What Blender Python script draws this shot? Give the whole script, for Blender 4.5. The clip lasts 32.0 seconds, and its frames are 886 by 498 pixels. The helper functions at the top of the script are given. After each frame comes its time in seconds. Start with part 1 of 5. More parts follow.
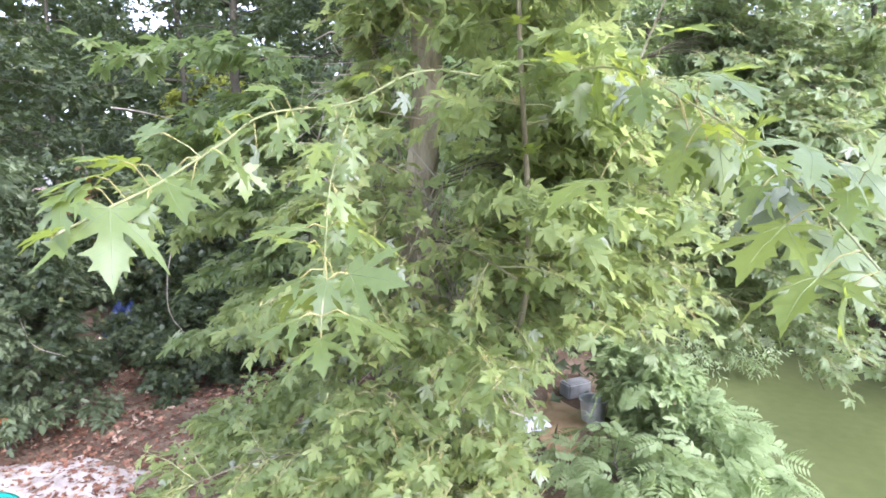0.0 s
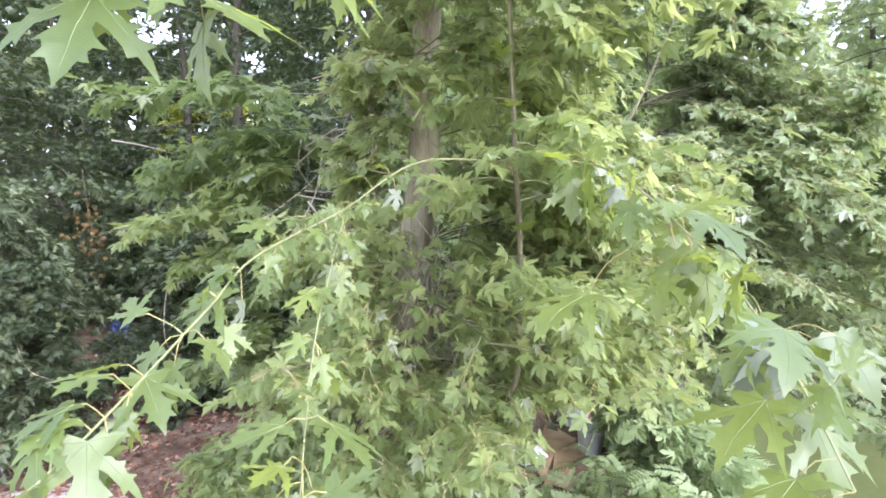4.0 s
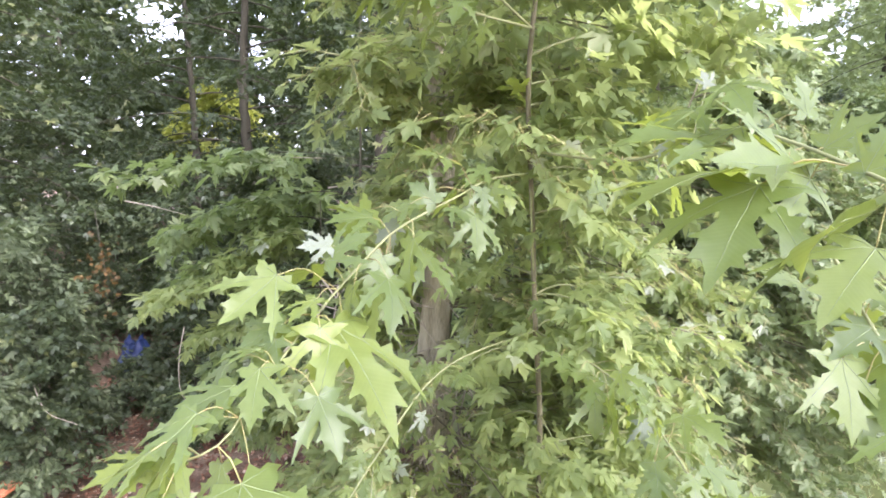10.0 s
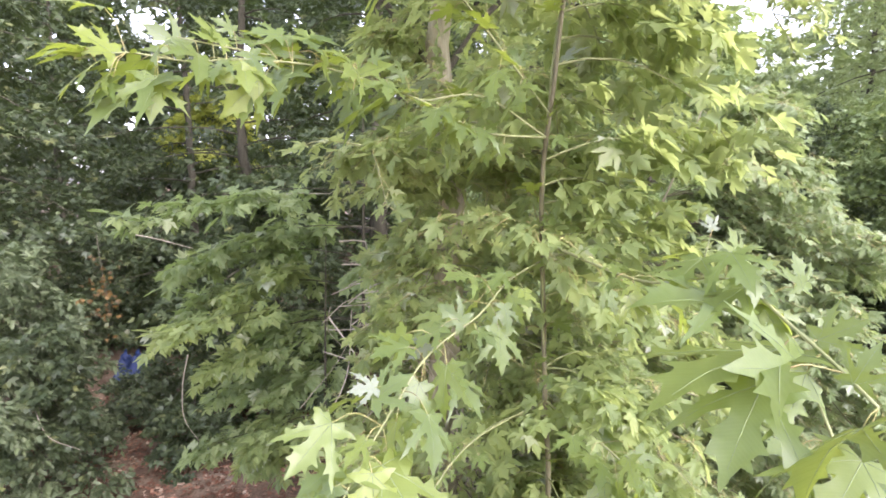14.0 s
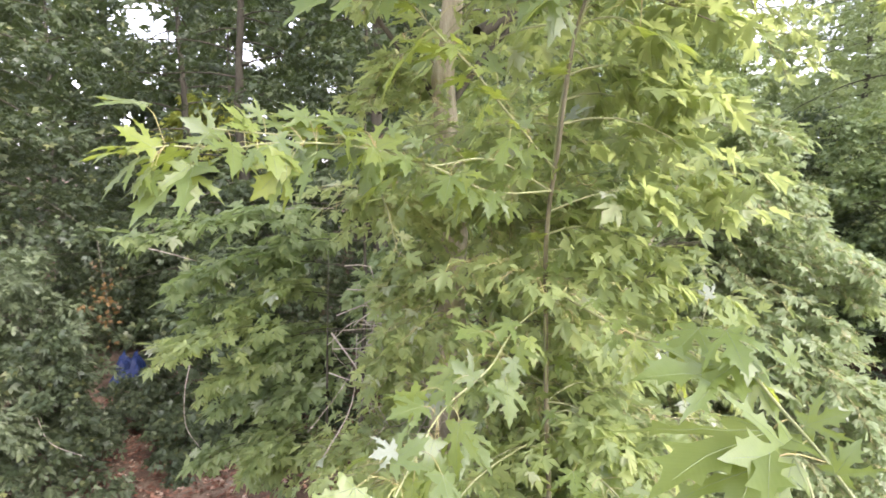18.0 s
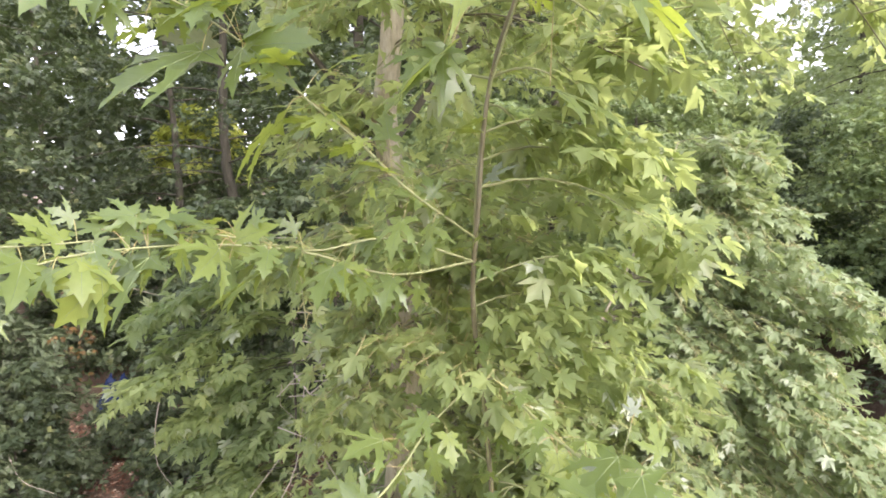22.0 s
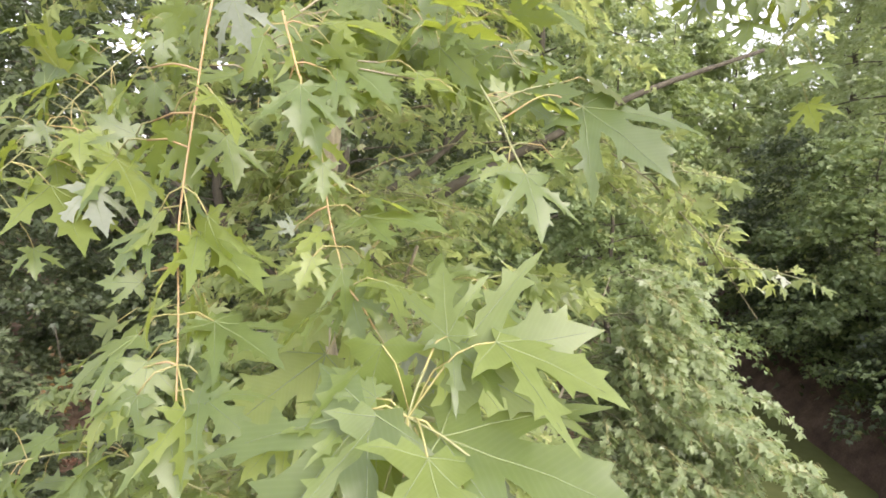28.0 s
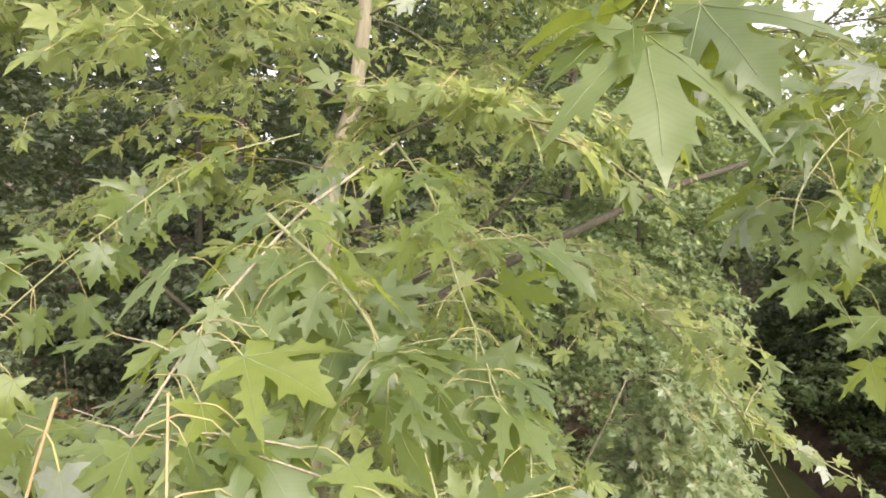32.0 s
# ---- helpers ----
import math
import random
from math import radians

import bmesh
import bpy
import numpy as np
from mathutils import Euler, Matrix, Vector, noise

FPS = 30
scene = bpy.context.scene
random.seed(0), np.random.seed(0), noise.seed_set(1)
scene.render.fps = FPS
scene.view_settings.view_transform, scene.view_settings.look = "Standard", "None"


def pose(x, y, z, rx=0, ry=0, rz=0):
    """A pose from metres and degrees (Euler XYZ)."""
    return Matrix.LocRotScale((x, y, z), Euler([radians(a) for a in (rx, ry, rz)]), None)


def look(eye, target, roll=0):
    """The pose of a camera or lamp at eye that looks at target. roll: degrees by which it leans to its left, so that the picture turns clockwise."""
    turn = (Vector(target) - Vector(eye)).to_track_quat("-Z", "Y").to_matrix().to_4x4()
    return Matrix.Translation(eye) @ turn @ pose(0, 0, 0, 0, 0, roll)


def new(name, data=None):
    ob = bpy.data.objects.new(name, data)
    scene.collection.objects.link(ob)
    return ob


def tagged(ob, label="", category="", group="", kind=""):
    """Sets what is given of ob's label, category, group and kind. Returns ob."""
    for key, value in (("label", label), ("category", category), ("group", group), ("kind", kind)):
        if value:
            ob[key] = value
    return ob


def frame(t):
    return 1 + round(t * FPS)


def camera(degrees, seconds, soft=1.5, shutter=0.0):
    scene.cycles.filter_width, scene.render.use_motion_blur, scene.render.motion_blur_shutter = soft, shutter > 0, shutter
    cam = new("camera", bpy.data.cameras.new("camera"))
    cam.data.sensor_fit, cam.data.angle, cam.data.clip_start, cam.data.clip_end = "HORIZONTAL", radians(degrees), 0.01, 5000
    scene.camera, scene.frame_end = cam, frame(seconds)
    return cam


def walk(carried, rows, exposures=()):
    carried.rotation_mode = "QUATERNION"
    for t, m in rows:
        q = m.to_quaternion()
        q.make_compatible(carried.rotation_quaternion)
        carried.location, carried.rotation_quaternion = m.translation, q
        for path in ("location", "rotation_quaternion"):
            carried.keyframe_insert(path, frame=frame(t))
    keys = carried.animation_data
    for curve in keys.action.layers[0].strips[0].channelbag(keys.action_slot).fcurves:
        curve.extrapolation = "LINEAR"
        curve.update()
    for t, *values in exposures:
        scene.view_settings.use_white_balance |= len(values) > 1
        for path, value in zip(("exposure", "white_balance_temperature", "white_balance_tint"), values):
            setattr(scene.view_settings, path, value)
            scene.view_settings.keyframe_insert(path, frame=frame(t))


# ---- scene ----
# Camera: a small drone climbs beside a young silver maple on a stream bank.
cam = camera(79.6, 32.0, soft=1.75)
PATH = [
    (0, pose(-0.0963, 0.1100, 2.8740, 82.465, 0.607, -0.076)),
    (1, pose(-0.1026, 0.1137, 2.9222, 82.622, 0.677, 0.145)),
    (2, pose(-0.0929, 0.1189, 2.9722, 82.776, 0.684, 0.351)),
    (3, pose(-0.0821, 0.1269, 3.0175, 83.254, 0.368, 0.344)),
    (3.5, pose(-0.0788, 0.1330, 3.0408, 83.527, 0.165, 0.165)),
    (5.5, pose(-0.0476, 0.1224, 3.2891, 82.705, 0.027, -0.334)),
    (6, pose(-0.0472, 0.1445, 3.3373, 82.581, 0.049, -0.453)),
    (7, pose(-0.0547, 0.1799, 3.4275, 82.518, -0.167, -0.386)),
    (8, pose(-0.0674, 0.1931, 3.5053, 82.438, -0.153, -0.134)),
    (9, pose(-0.0906, 0.2017, 3.5843, 82.317, -0.030, 0.264)),
    (10, pose(-0.1172, 0.1941, 3.6667, 82.110, 0.251, 0.655)),
    (11, pose(-0.1526, 0.1858, 3.7516, 81.963, 0.623, 0.116)),
    (12, pose(-0.1821, 0.1886, 3.8279, 82.026, 0.550, -0.420)),
    (13, pose(-0.1786, 0.1681, 3.8839, 82.171, 0.411, -0.145)),
    (14, pose(-0.1900, 0.1331, 3.9226, 82.359, 0.160, -0.142)),
    (14.5, pose(-0.2061, 0.1104, 3.9405, 82.360, 0.102, -0.271)),
    (16.5, pose(-0.2600, 0.0303, 4.0145, 82.173, -0.345, -0.657)),
    (17, pose(-0.2544, 0.0451, 4.0323, 82.117, -0.394, -0.647)),
    (18, pose(-0.2265, 0.0891, 4.0743, 81.960, -0.226, -0.518)),
    (19, pose(-0.1952, 0.1366, 4.1096, 81.828, -0.015, -0.684)),
    (20, pose(-0.1492, 0.1911, 4.1400, 81.903, 0.182, -1.024)),
    (21, pose(-0.0744, 0.2588, 4.1676, 82.180, 0.585, -0.943)),
    (22, pose(0.0060, 0.2927, 4.2358, 82.227, 1.253, -0.599)),
    (23, pose(0.0535, 0.2772, 4.3570, 82.227, 1.163, -0.418)),
    (24, pose(0.0866, 0.2921, 4.5303, 81.784, 0.560, -0.469)),
    (24.5, pose(0.1216, 0.3003, 4.6311, 81.675, 0.349, -0.381)),
    (26.5, pose(0.2994, 0.1756, 4.9386, 81.704, 2.073, -0.850)),
    (27, pose(0.3149, 0.1598, 4.9889, 81.565, 1.754, -0.842)),
    (28, pose(0.3499, 0.1885, 5.0914, 81.101, 0.731, -0.420)),
    (29, pose(0.4037, 0.2289, 5.1838, 81.285, 0.095, 0.489)),
    (30, pose(0.4401, 0.3031, 5.2740, 81.310, -0.247, 1.590)),
    (31, pose(0.4465, 0.3696, 5.3706, 81.483, -0.772, 2.963)),
    (32, pose(0.4241, 0.4296, 5.4908, 82.395, -2.227, 2.455)),
]
walk(cam, PATH, exposures=[(0.0, 2.7, 5480, 25.5), (13.0, 2.57, 6020, 27.5), (24.0, 2.41, 6340, 25), (28.0, 2.17, 6560, 23), (32.0, 2.08, 6760, 23)])

# World: bright, hazy overcast sky with a veiled sun
world = bpy.data.worlds.new("sky")
scene.world = world
world.use_nodes = True
wn = world.node_tree
sky = wn.nodes.new("ShaderNodeTexSky")
sky.sky_type = "NISHITA"
sky.sun_disc = False
sky.sun_elevation = radians(43)
sky.sun_rotation = radians(140)
sky.dust_density = 2.5
sky.air_density = 1.2
hsv = wn.nodes.new("ShaderNodeHueSaturation")
hsv.inputs["Saturation"].default_value = 0.35
wn.links.new(sky.outputs["Color"], hsv.inputs["Color"])
background = wn.nodes["Background"]
wn.links.new(hsv.outputs["Color"], background.inputs["Color"])
background.inputs["Strength"].default_value = 0.15

sun_data = bpy.data.lights.new("sun", "SUN")
sun_data.energy = 0.42
sun_data.angle = radians(25)
sun_data.color = (1.0, 0.96, 0.88)
sun = new("sun", sun_data)
sun.matrix_world = look((6.0, -7.0, 11.5), (0.0, 0.0, 3.0))


# ---- materials ----
def nodes_of(name):
    m = bpy.data.materials.new(name)
    m.use_nodes = True
    t = m.node_tree
    t.nodes.clear()
    return m, t, t.nodes.new("ShaderNodeOutputMaterial")


def ramp_node(t, stops):
    r = t.nodes.new("ShaderNodeValToRGB")
    el = r.color_ramp.elements
    while len(el) < len(stops):
        el.new(0.5)
    for e, (p, c) in zip(el, stops):
        e.position, e.color = p, (*c, 1)
    return r


def leaf_material(name, stops, through_colour, gloss=0.42, amount=0.4, per_object=False, grain=60.0):
    """Leaf blade: colour varies from leaf to leaf, light shines through."""
    m, t, out = nodes_of(name)
    if per_object:
        pick = t.nodes.new("ShaderNodeObjectInfo").outputs["Random"]
    else:
        pick = t.nodes.new("ShaderNodeNewGeometry").outputs["Random Per Island"]
    r = ramp_node(t, stops)
    t.links.new(pick, r.inputs["Fac"])
    co = t.nodes.new("ShaderNodeTexCoord")
    n = t.nodes.new("ShaderNodeTexNoise")
    n.inputs["Scale"].default_value = grain
    n.inputs["Detail"].default_value = 3
    t.links.new(co.outputs["Object"], n.inputs["Vector"])
    mix = t.nodes.new("ShaderNodeMix")
    mix.data_type, mix.blend_type = "RGBA", "MULTIPLY"
    mix.inputs["Factor"].default_value = 0.5
    shade = ramp_node(t, [(0.25, (0.62, 0.66, 0.5)), (0.75, (1.15, 1.12, 1.05))])
    t.links.new(n.outputs["Fac"], shade.inputs["Fac"])
    t.links.new(r.outputs["Color"], mix.inputs["A"])
    t.links.new(shade.outputs["Color"], mix.inputs["B"])
    p = t.nodes.new("ShaderNodeBsdfPrincipled")
    p.inputs["Roughness"].default_value = gloss
    p.inputs["Specular IOR Level"].default_value = 0.5 if per_object else 0.28
    colour = mix.outputs["Result"]
    if per_object:
        # side veins, slanting from the midrib to the edge, with a little relief
        xyz = t.nodes.new("ShaderNodeSeparateXYZ")
        t.links.new(co.outputs["Object"], xyz.inputs[0])
        steps = []
        for op, val in (("ABSOLUTE", None), ("MULTIPLY", -0.8), ("ADD", None), ("MULTIPLY", 66.0), ("SINE", None), ("POWER", 6.0)):
            k = t.nodes.new("ShaderNodeMath")
            k.operation = op
            if val is not None:
                k.inputs[1].default_value = val
            t.links.new(steps[-1].outputs[0] if steps else xyz.outputs["X"], k.inputs[0])
            if op == "ADD":
                t.links.new(xyz.outputs["Y"], k.inputs[1])
            steps.append(k)
        lines = t.nodes.new("ShaderNodeMix")
        lines.data_type, lines.blend_type = "RGBA", "MIX"
        fade = t.nodes.new("ShaderNodeMath")
        fade.operation = "MULTIPLY"
        fade.use_clamp = True
        fade.inputs[1].default_value = 0.07
        t.links.new(steps[-1].outputs[0], fade.inputs[0])
        t.links.new(fade.outputs[0], lines.inputs["Factor"])
        t.links.new(colour, lines.inputs["A"])
        lines.inputs["B"].default_value = (0.34, 0.40, 0.18, 1)
        colour = lines.outputs["Result"]
        bp = t.nodes.new("ShaderNodeBump")
        bp.inputs["Strength"].default_value, bp.inputs["Distance"].default_value = 0.02, 0.003
        t.links.new(steps[-2].outputs[0], bp.inputs["Height"])
        t.links.new(bp.outputs["Normal"], p.inputs["Normal"])
    t.links.new(colour, p.inputs["Base Color"])
    tr = t.nodes.new("ShaderNodeBsdfTranslucent")
    tr.inputs["Color"].default_value = (*through_colour, 1)
    sh = t.nodes.new("ShaderNodeMixShader")
    sh.inputs["Fac"].default_value = amount
    t.links.new(p.outputs["BSDF"], sh.inputs[1])
    t.links.new(tr.outputs["BSDF"], sh.inputs[2])
    t.links.new(sh.outputs["Shader"], out.inputs["Surface"])
    return m


def surface(name, stops, scale=8.0, rough=0.85, bump=0.4, detail=6.0, stretch=(1, 1, 1), fine=70.0, distance=0.02, spec=0.3):
    """Solid surface: two scales of noise in colour and relief."""
    m, t, out = nodes_of(name)
    co = t.nodes.new("ShaderNodeTexCoord")
    mp = t.nodes.new("ShaderNodeMapping")
    mp.inputs["Scale"].default_value = stretch
    t.links.new(co.outputs["Object"], mp.inputs["Vector"])
    a = t.nodes.new("ShaderNodeTexNoise")
    a.inputs["Scale"].default_value, a.inputs["Detail"].default_value = scale, detail
    b = t.nodes.new("ShaderNodeTexNoise")
    b.inputs["Scale"].default_value, b.inputs["Detail"].default_value = fine, 4
    for k in (a, b):
        t.links.new(mp.outputs["Vector"], k.inputs["Vector"])
    add = t.nodes.new("ShaderNodeMath")
    add.operation = "MULTIPLY_ADD"
    add.inputs[1].default_value = 0.35
    t.links.new(b.outputs["Fac"], add.inputs[0])
    half = t.nodes.new("ShaderNodeMath")
    half.operation = "MULTIPLY"
    half.inputs[1].default_value = 0.65
    t.links.new(a.outputs["Fac"], half.inputs[0])
    t.links.new(half.outputs[0], add.inputs[2])
    r = ramp_node(t, stops)
    t.links.new(add.outputs[0], r.inputs["Fac"])
    p = t.nodes.new("ShaderNodeBsdfPrincipled")
    p.inputs["Roughness"].default_value = rough
    p.inputs["Specular IOR Level"].default_value = spec
    t.links.new(r.outputs["Color"], p.inputs["Base Color"])
    bp = t.nodes.new("ShaderNodeBump")
    bp.inputs["Strength"].default_value, bp.inputs["Distance"].default_value = bump, distance
    t.links.new(add.outputs[0], bp.inputs["Height"])
    t.links.new(bp.outputs["Normal"], p.inputs["Normal"])
    t.links.new(p.outputs["BSDF"], out.inputs["Surface"])
    return m


LEAF_TOP = leaf_material("maple_leaf_top", [(0.0, (0.072, 0.11, 0.042)), (0.5, (0.105, 0.152, 0.052)), (0.85, (0.145, 0.193, 0.056)), (1.0, (0.18, 0.225, 0.045))], (0.38, 0.46, 0.055), 0.39, 0.41, True, 9.0)
LEAF_UNDER = leaf_material("maple_leaf_underside", [(0.0, (0.15, 0.18, 0.135)), (1.0, (0.26, 0.29, 0.235))], (0.24, 0.29, 0.12), 0.62, 0.3, True, 9.0)
VEIN = surface("leaf_vein", [(0.3, (0.15, 0.195, 0.075)), (0.7, (0.21, 0.25, 0.10))], 40, 0.5, 0.1)
PETIOLE = surface("petiole", [(0.3, (0.32, 0.27, 0.10)), (0.5, (0.30, 0.29, 0.11)), (0.7, (0.36, 0.225, 0.105))], 6, 0.45, 0.1)
CROWN = leaf_material("maple_crown_leaf", [(0.0, (0.14, 0.185, 0.085)), (0.5, (0.195, 0.25, 0.11)), (0.86, (0.25, 0.305, 0.125)), (0.95, (0.295, 0.34, 0.13)), (0.98, (0.36, 0.40, 0.32)), (1.0, (0.46, 0.49, 0.43))], (0.46, 0.53, 0.17), 0.48, 0.52)
# Paler leaf; on the far right trees its tone stands for haze.
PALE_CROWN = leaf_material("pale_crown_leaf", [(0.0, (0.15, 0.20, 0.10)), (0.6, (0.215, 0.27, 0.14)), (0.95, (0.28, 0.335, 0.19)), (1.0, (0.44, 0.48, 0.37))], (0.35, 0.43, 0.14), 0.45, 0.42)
# Leaf of the shaded trees: dark because shade is put into the colour.
DEEP_SHADE_CROWN = leaf_material("deep_shade_tree_leaf", [(0.0, (0.041, 0.057, 0.03)), (0.6, (0.062, 0.083, 0.042)), (0.93, (0.092, 0.116, 0.052)), (1.0, (0.17, 0.18, 0.07))], (0.14, 0.2, 0.05), 0.42, 0.26)
# Two shaded copies of the maple leaf, with the shade in their colour.
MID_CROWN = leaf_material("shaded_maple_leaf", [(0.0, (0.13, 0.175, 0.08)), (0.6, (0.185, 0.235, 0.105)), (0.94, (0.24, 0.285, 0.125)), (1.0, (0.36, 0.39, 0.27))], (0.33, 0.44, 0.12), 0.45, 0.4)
SHADE_CROWN = leaf_material("understory_shade_leaf", [(0.0, (0.082, 0.105, 0.058)), (0.6, (0.118, 0.148, 0.08)), (0.94, (0.16, 0.195, 0.10)), (1.0, (0.26, 0.29, 0.20))], (0.19, 0.26, 0.08), 0.5, 0.32)
# Bright yellow-green leaf: sunlight on one far tree, put into the colour.
SUNNY_CROWN = leaf_material("painted_sun_leaf", [(0.0, (0.24, 0.28, 0.06)), (0.6, (0.32, 0.36, 0.08)), (1.0, (0.42, 0.44, 0.12))], (0.50, 0.54, 0.08), 0.5, 0.45)
LIGHT_CROWN = leaf_material("light_tree_leaf", [(0.0, (0.12, 0.17, 0.075)), (0.6, (0.165, 0.22, 0.10)), (0.95, (0.21, 0.265, 0.12)), (1.0, (0.31, 0.31, 0.11))], (0.29, 0.37, 0.10), 0.45, 0.35)
WILLOW = leaf_material("willow_leaf", [(0.0, (0.20, 0.27, 0.12)), (0.7, (0.29, 0.36, 0.18)), (1.0, (0.42, 0.48, 0.31))], (0.32, 0.42, 0.12), 0.42, 0.32)
SHRUB = leaf_material("shrub_leaf", [(0.0, (0.20, 0.26, 0.12)), (0.7, (0.27, 0.34, 0.16)), (1.0, (0.34, 0.41, 0.22))], (0.38, 0.47, 0.17), 0.55, 0.40)
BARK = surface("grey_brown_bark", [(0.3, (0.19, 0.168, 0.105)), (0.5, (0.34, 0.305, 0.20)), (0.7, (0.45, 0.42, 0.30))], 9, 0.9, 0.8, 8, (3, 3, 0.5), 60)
# Darker copy of the bark: the shade is put into its colour.
SHADED_BARK = surface("shade_toned_bark", [(0.3, (0.043, 0.039, 0.026)), (0.6, (0.085, 0.077, 0.051)), (0.8, (0.125, 0.115, 0.08))], 9, 0.9, 0.8, 8, (3, 3, 0.5), 60)
TWIG_BARK = surface("young_stem_bark", [(0.3, (0.09, 0.082, 0.046)), (0.6, (0.16, 0.146, 0.083)), (0.8, (0.22, 0.205, 0.13))], 14, 0.7, 0.5, 6, (2, 2, 0.6), 90)
TAN_STEM = surface("tan_shoot", [(0.3, (0.30, 0.21, 0.095)), (0.7, (0.42, 0.29, 0.14))], 10, 0.5, 0.2, 4)
GREEN_STEM = surface("green_stem", [(0.3, (0.17, 0.19, 0.08)), (0.7, (0.26, 0.27, 0.125))], 10, 0.5, 0.2, 4)
DEAD_WOOD = surface("dead_twig", [(0.3, (0.25, 0.215, 0.155)), (0.7, (0.46, 0.41, 0.32))], 14, 0.9, 0.4)
SOIL = surface("leaf_litter_soil", [(0.30, (0.05, 0.032, 0.02)), (0.45, (0.115, 0.074, 0.045)), (0.56, (0.185, 0.13, 0.082)), (0.68, (0.30, 0.25, 0.18))], 2.2, 0.95, 0.9, 9, (1, 1, 1), 34, 0.05)
GRAVEL = surface("pale_gravel", [(0.3, (0.22, 0.18, 0.14)), (0.5, (0.42, 0.37, 0.31)), (0.7, (0.58, 0.54, 0.48))], 5, 0.95, 0.9, 9, (1, 1, 1), 60, 0.03)
CLAY = surface("red_clay_bank", [(0.3, (0.036, 0.024, 0.017)), (0.5, (0.08, 0.053, 0.038)), (0.7, (0.135, 0.095, 0.07))], 3, 0.95, 0.9, 9, (1, 1, 1), 25, 0.05)
WATER = surface("green_stream_water", [(0.3, (0.075, 0.09, 0.03)), (0.6, (0.105, 0.12, 0.042)), (0.8, (0.13, 0.14, 0.055))], 0.5, 0.22, 0.05, 3, (1, 1, 1), 6, 0.01, 0.4)
BLUE = surface("blue_plastic", [(0.3, (0.010, 0.022, 0.07)), (0.7, (0.02, 0.038, 0.12))], 4, 0.45, 0.15)
TEAL = surface("teal_paint", [(0.3, (0.0, 0.16, 0.12)), (0.7, (0.01, 0.24, 0.17))], 6, 0.4, 0.1)
ORANGE = surface("faded_orange", [(0.3, (0.42, 0.13, 0.06)), (0.7, (0.6, 0.24, 0.12))], 5, 0.6, 0.2)
WHITE = surface("white_plastic_film", [(0.3, (0.55, 0.57, 0.6)), (0.7, (0.85, 0.87, 0.9))], 12, 0.35, 0.6, 5, (1, 1, 1), 40, 0.03)
PALE_PLASTIC = surface("pale_grey_plastic", [(0.3, (0.42, 0.43, 0.41)), (0.7, (0.62, 0.63, 0.60))], 9, 0.45, 0.2)
GREY = surface("grey_concrete", [(0.3, (0.17, 0.175, 0.16)), (0.7, (0.34, 0.345, 0.32))], 8, 0.85, 0.5)
SAND = surface("ochre_sand", [(0.3, (0.26, 0.17, 0.085)), (0.7, (0.46, 0.33, 0.19))], 6, 0.95, 0.8)
METAL = surface("dull_steel", [(0.3, (0.3, 0.32, 0.34)), (0.7, (0.5, 0.52, 0.54))], 8, 0.4, 0.1)


# ---- builders ----
from mathutils.geometry import delaunay_2d_cdt, tessellate_polygon


def make_mesh(name, verts, tris, mats, mat_index=None, smooth=False):
    """Mesh of triangles from arrays."""
    verts, tris = np.asarray(verts, np.float32), np.asarray(tris, np.int32)
    me = bpy.data.meshes.new(name)
    me.vertices.add(len(verts))
    me.vertices.foreach_set("co", verts.ravel())
    me.loops.add(tris.size)
    me.loops.foreach_set("vertex_index", tris.ravel())
    me.polygons.add(len(tris))
    me.polygons.foreach_set("loop_start", np.arange(0, tris.size, 3, dtype=np.int32))
    for k in mats:
        me.materials.append(k)
    if mat_index is not None:
        me.polygons.foreach_set("material_index", np.asarray(mat_index, np.int32))
    if smooth:
        me.polygons.foreach_set("use_smooth", np.ones(len(tris), bool))
    me.update(calc_edges=True)
    return me


def part(name, me, parent, label="", kind=""):
    ob = new(name, me)
    ob.parent = parent
    return tagged(ob, label, kind=kind)


def thing(name, label, category, group="", kind="", at=(0, 0, 0)):
    ob = new(name)
    ob.location = at
    ob.empty_display_size = 0.1
    return tagged(ob, label, category, group, kind)


def smooth_line(points, step):
    """Catmull-Rom line through the points, about step apart."""
    p = [np.array(q, float) for q in points]
    p = [2 * p[0] - p[1]] + p + [2 * p[-1] - p[-2]]
    out = []
    for a, b, c, d in zip(p, p[1:], p[2:], p[3:]):
        k = max(1, int(np.linalg.norm(c[:3] - b[:3]) / step))
        for i in range(k):
            s = i / k
            out.append(0.5 * (2 * b + (c - a) * s + (2 * a - 5 * b + 4 * c - d) * s * s + (3 * b - a - 3 * c + d) * s ** 3))
    out.append(p[-2])
    return np.array(out)


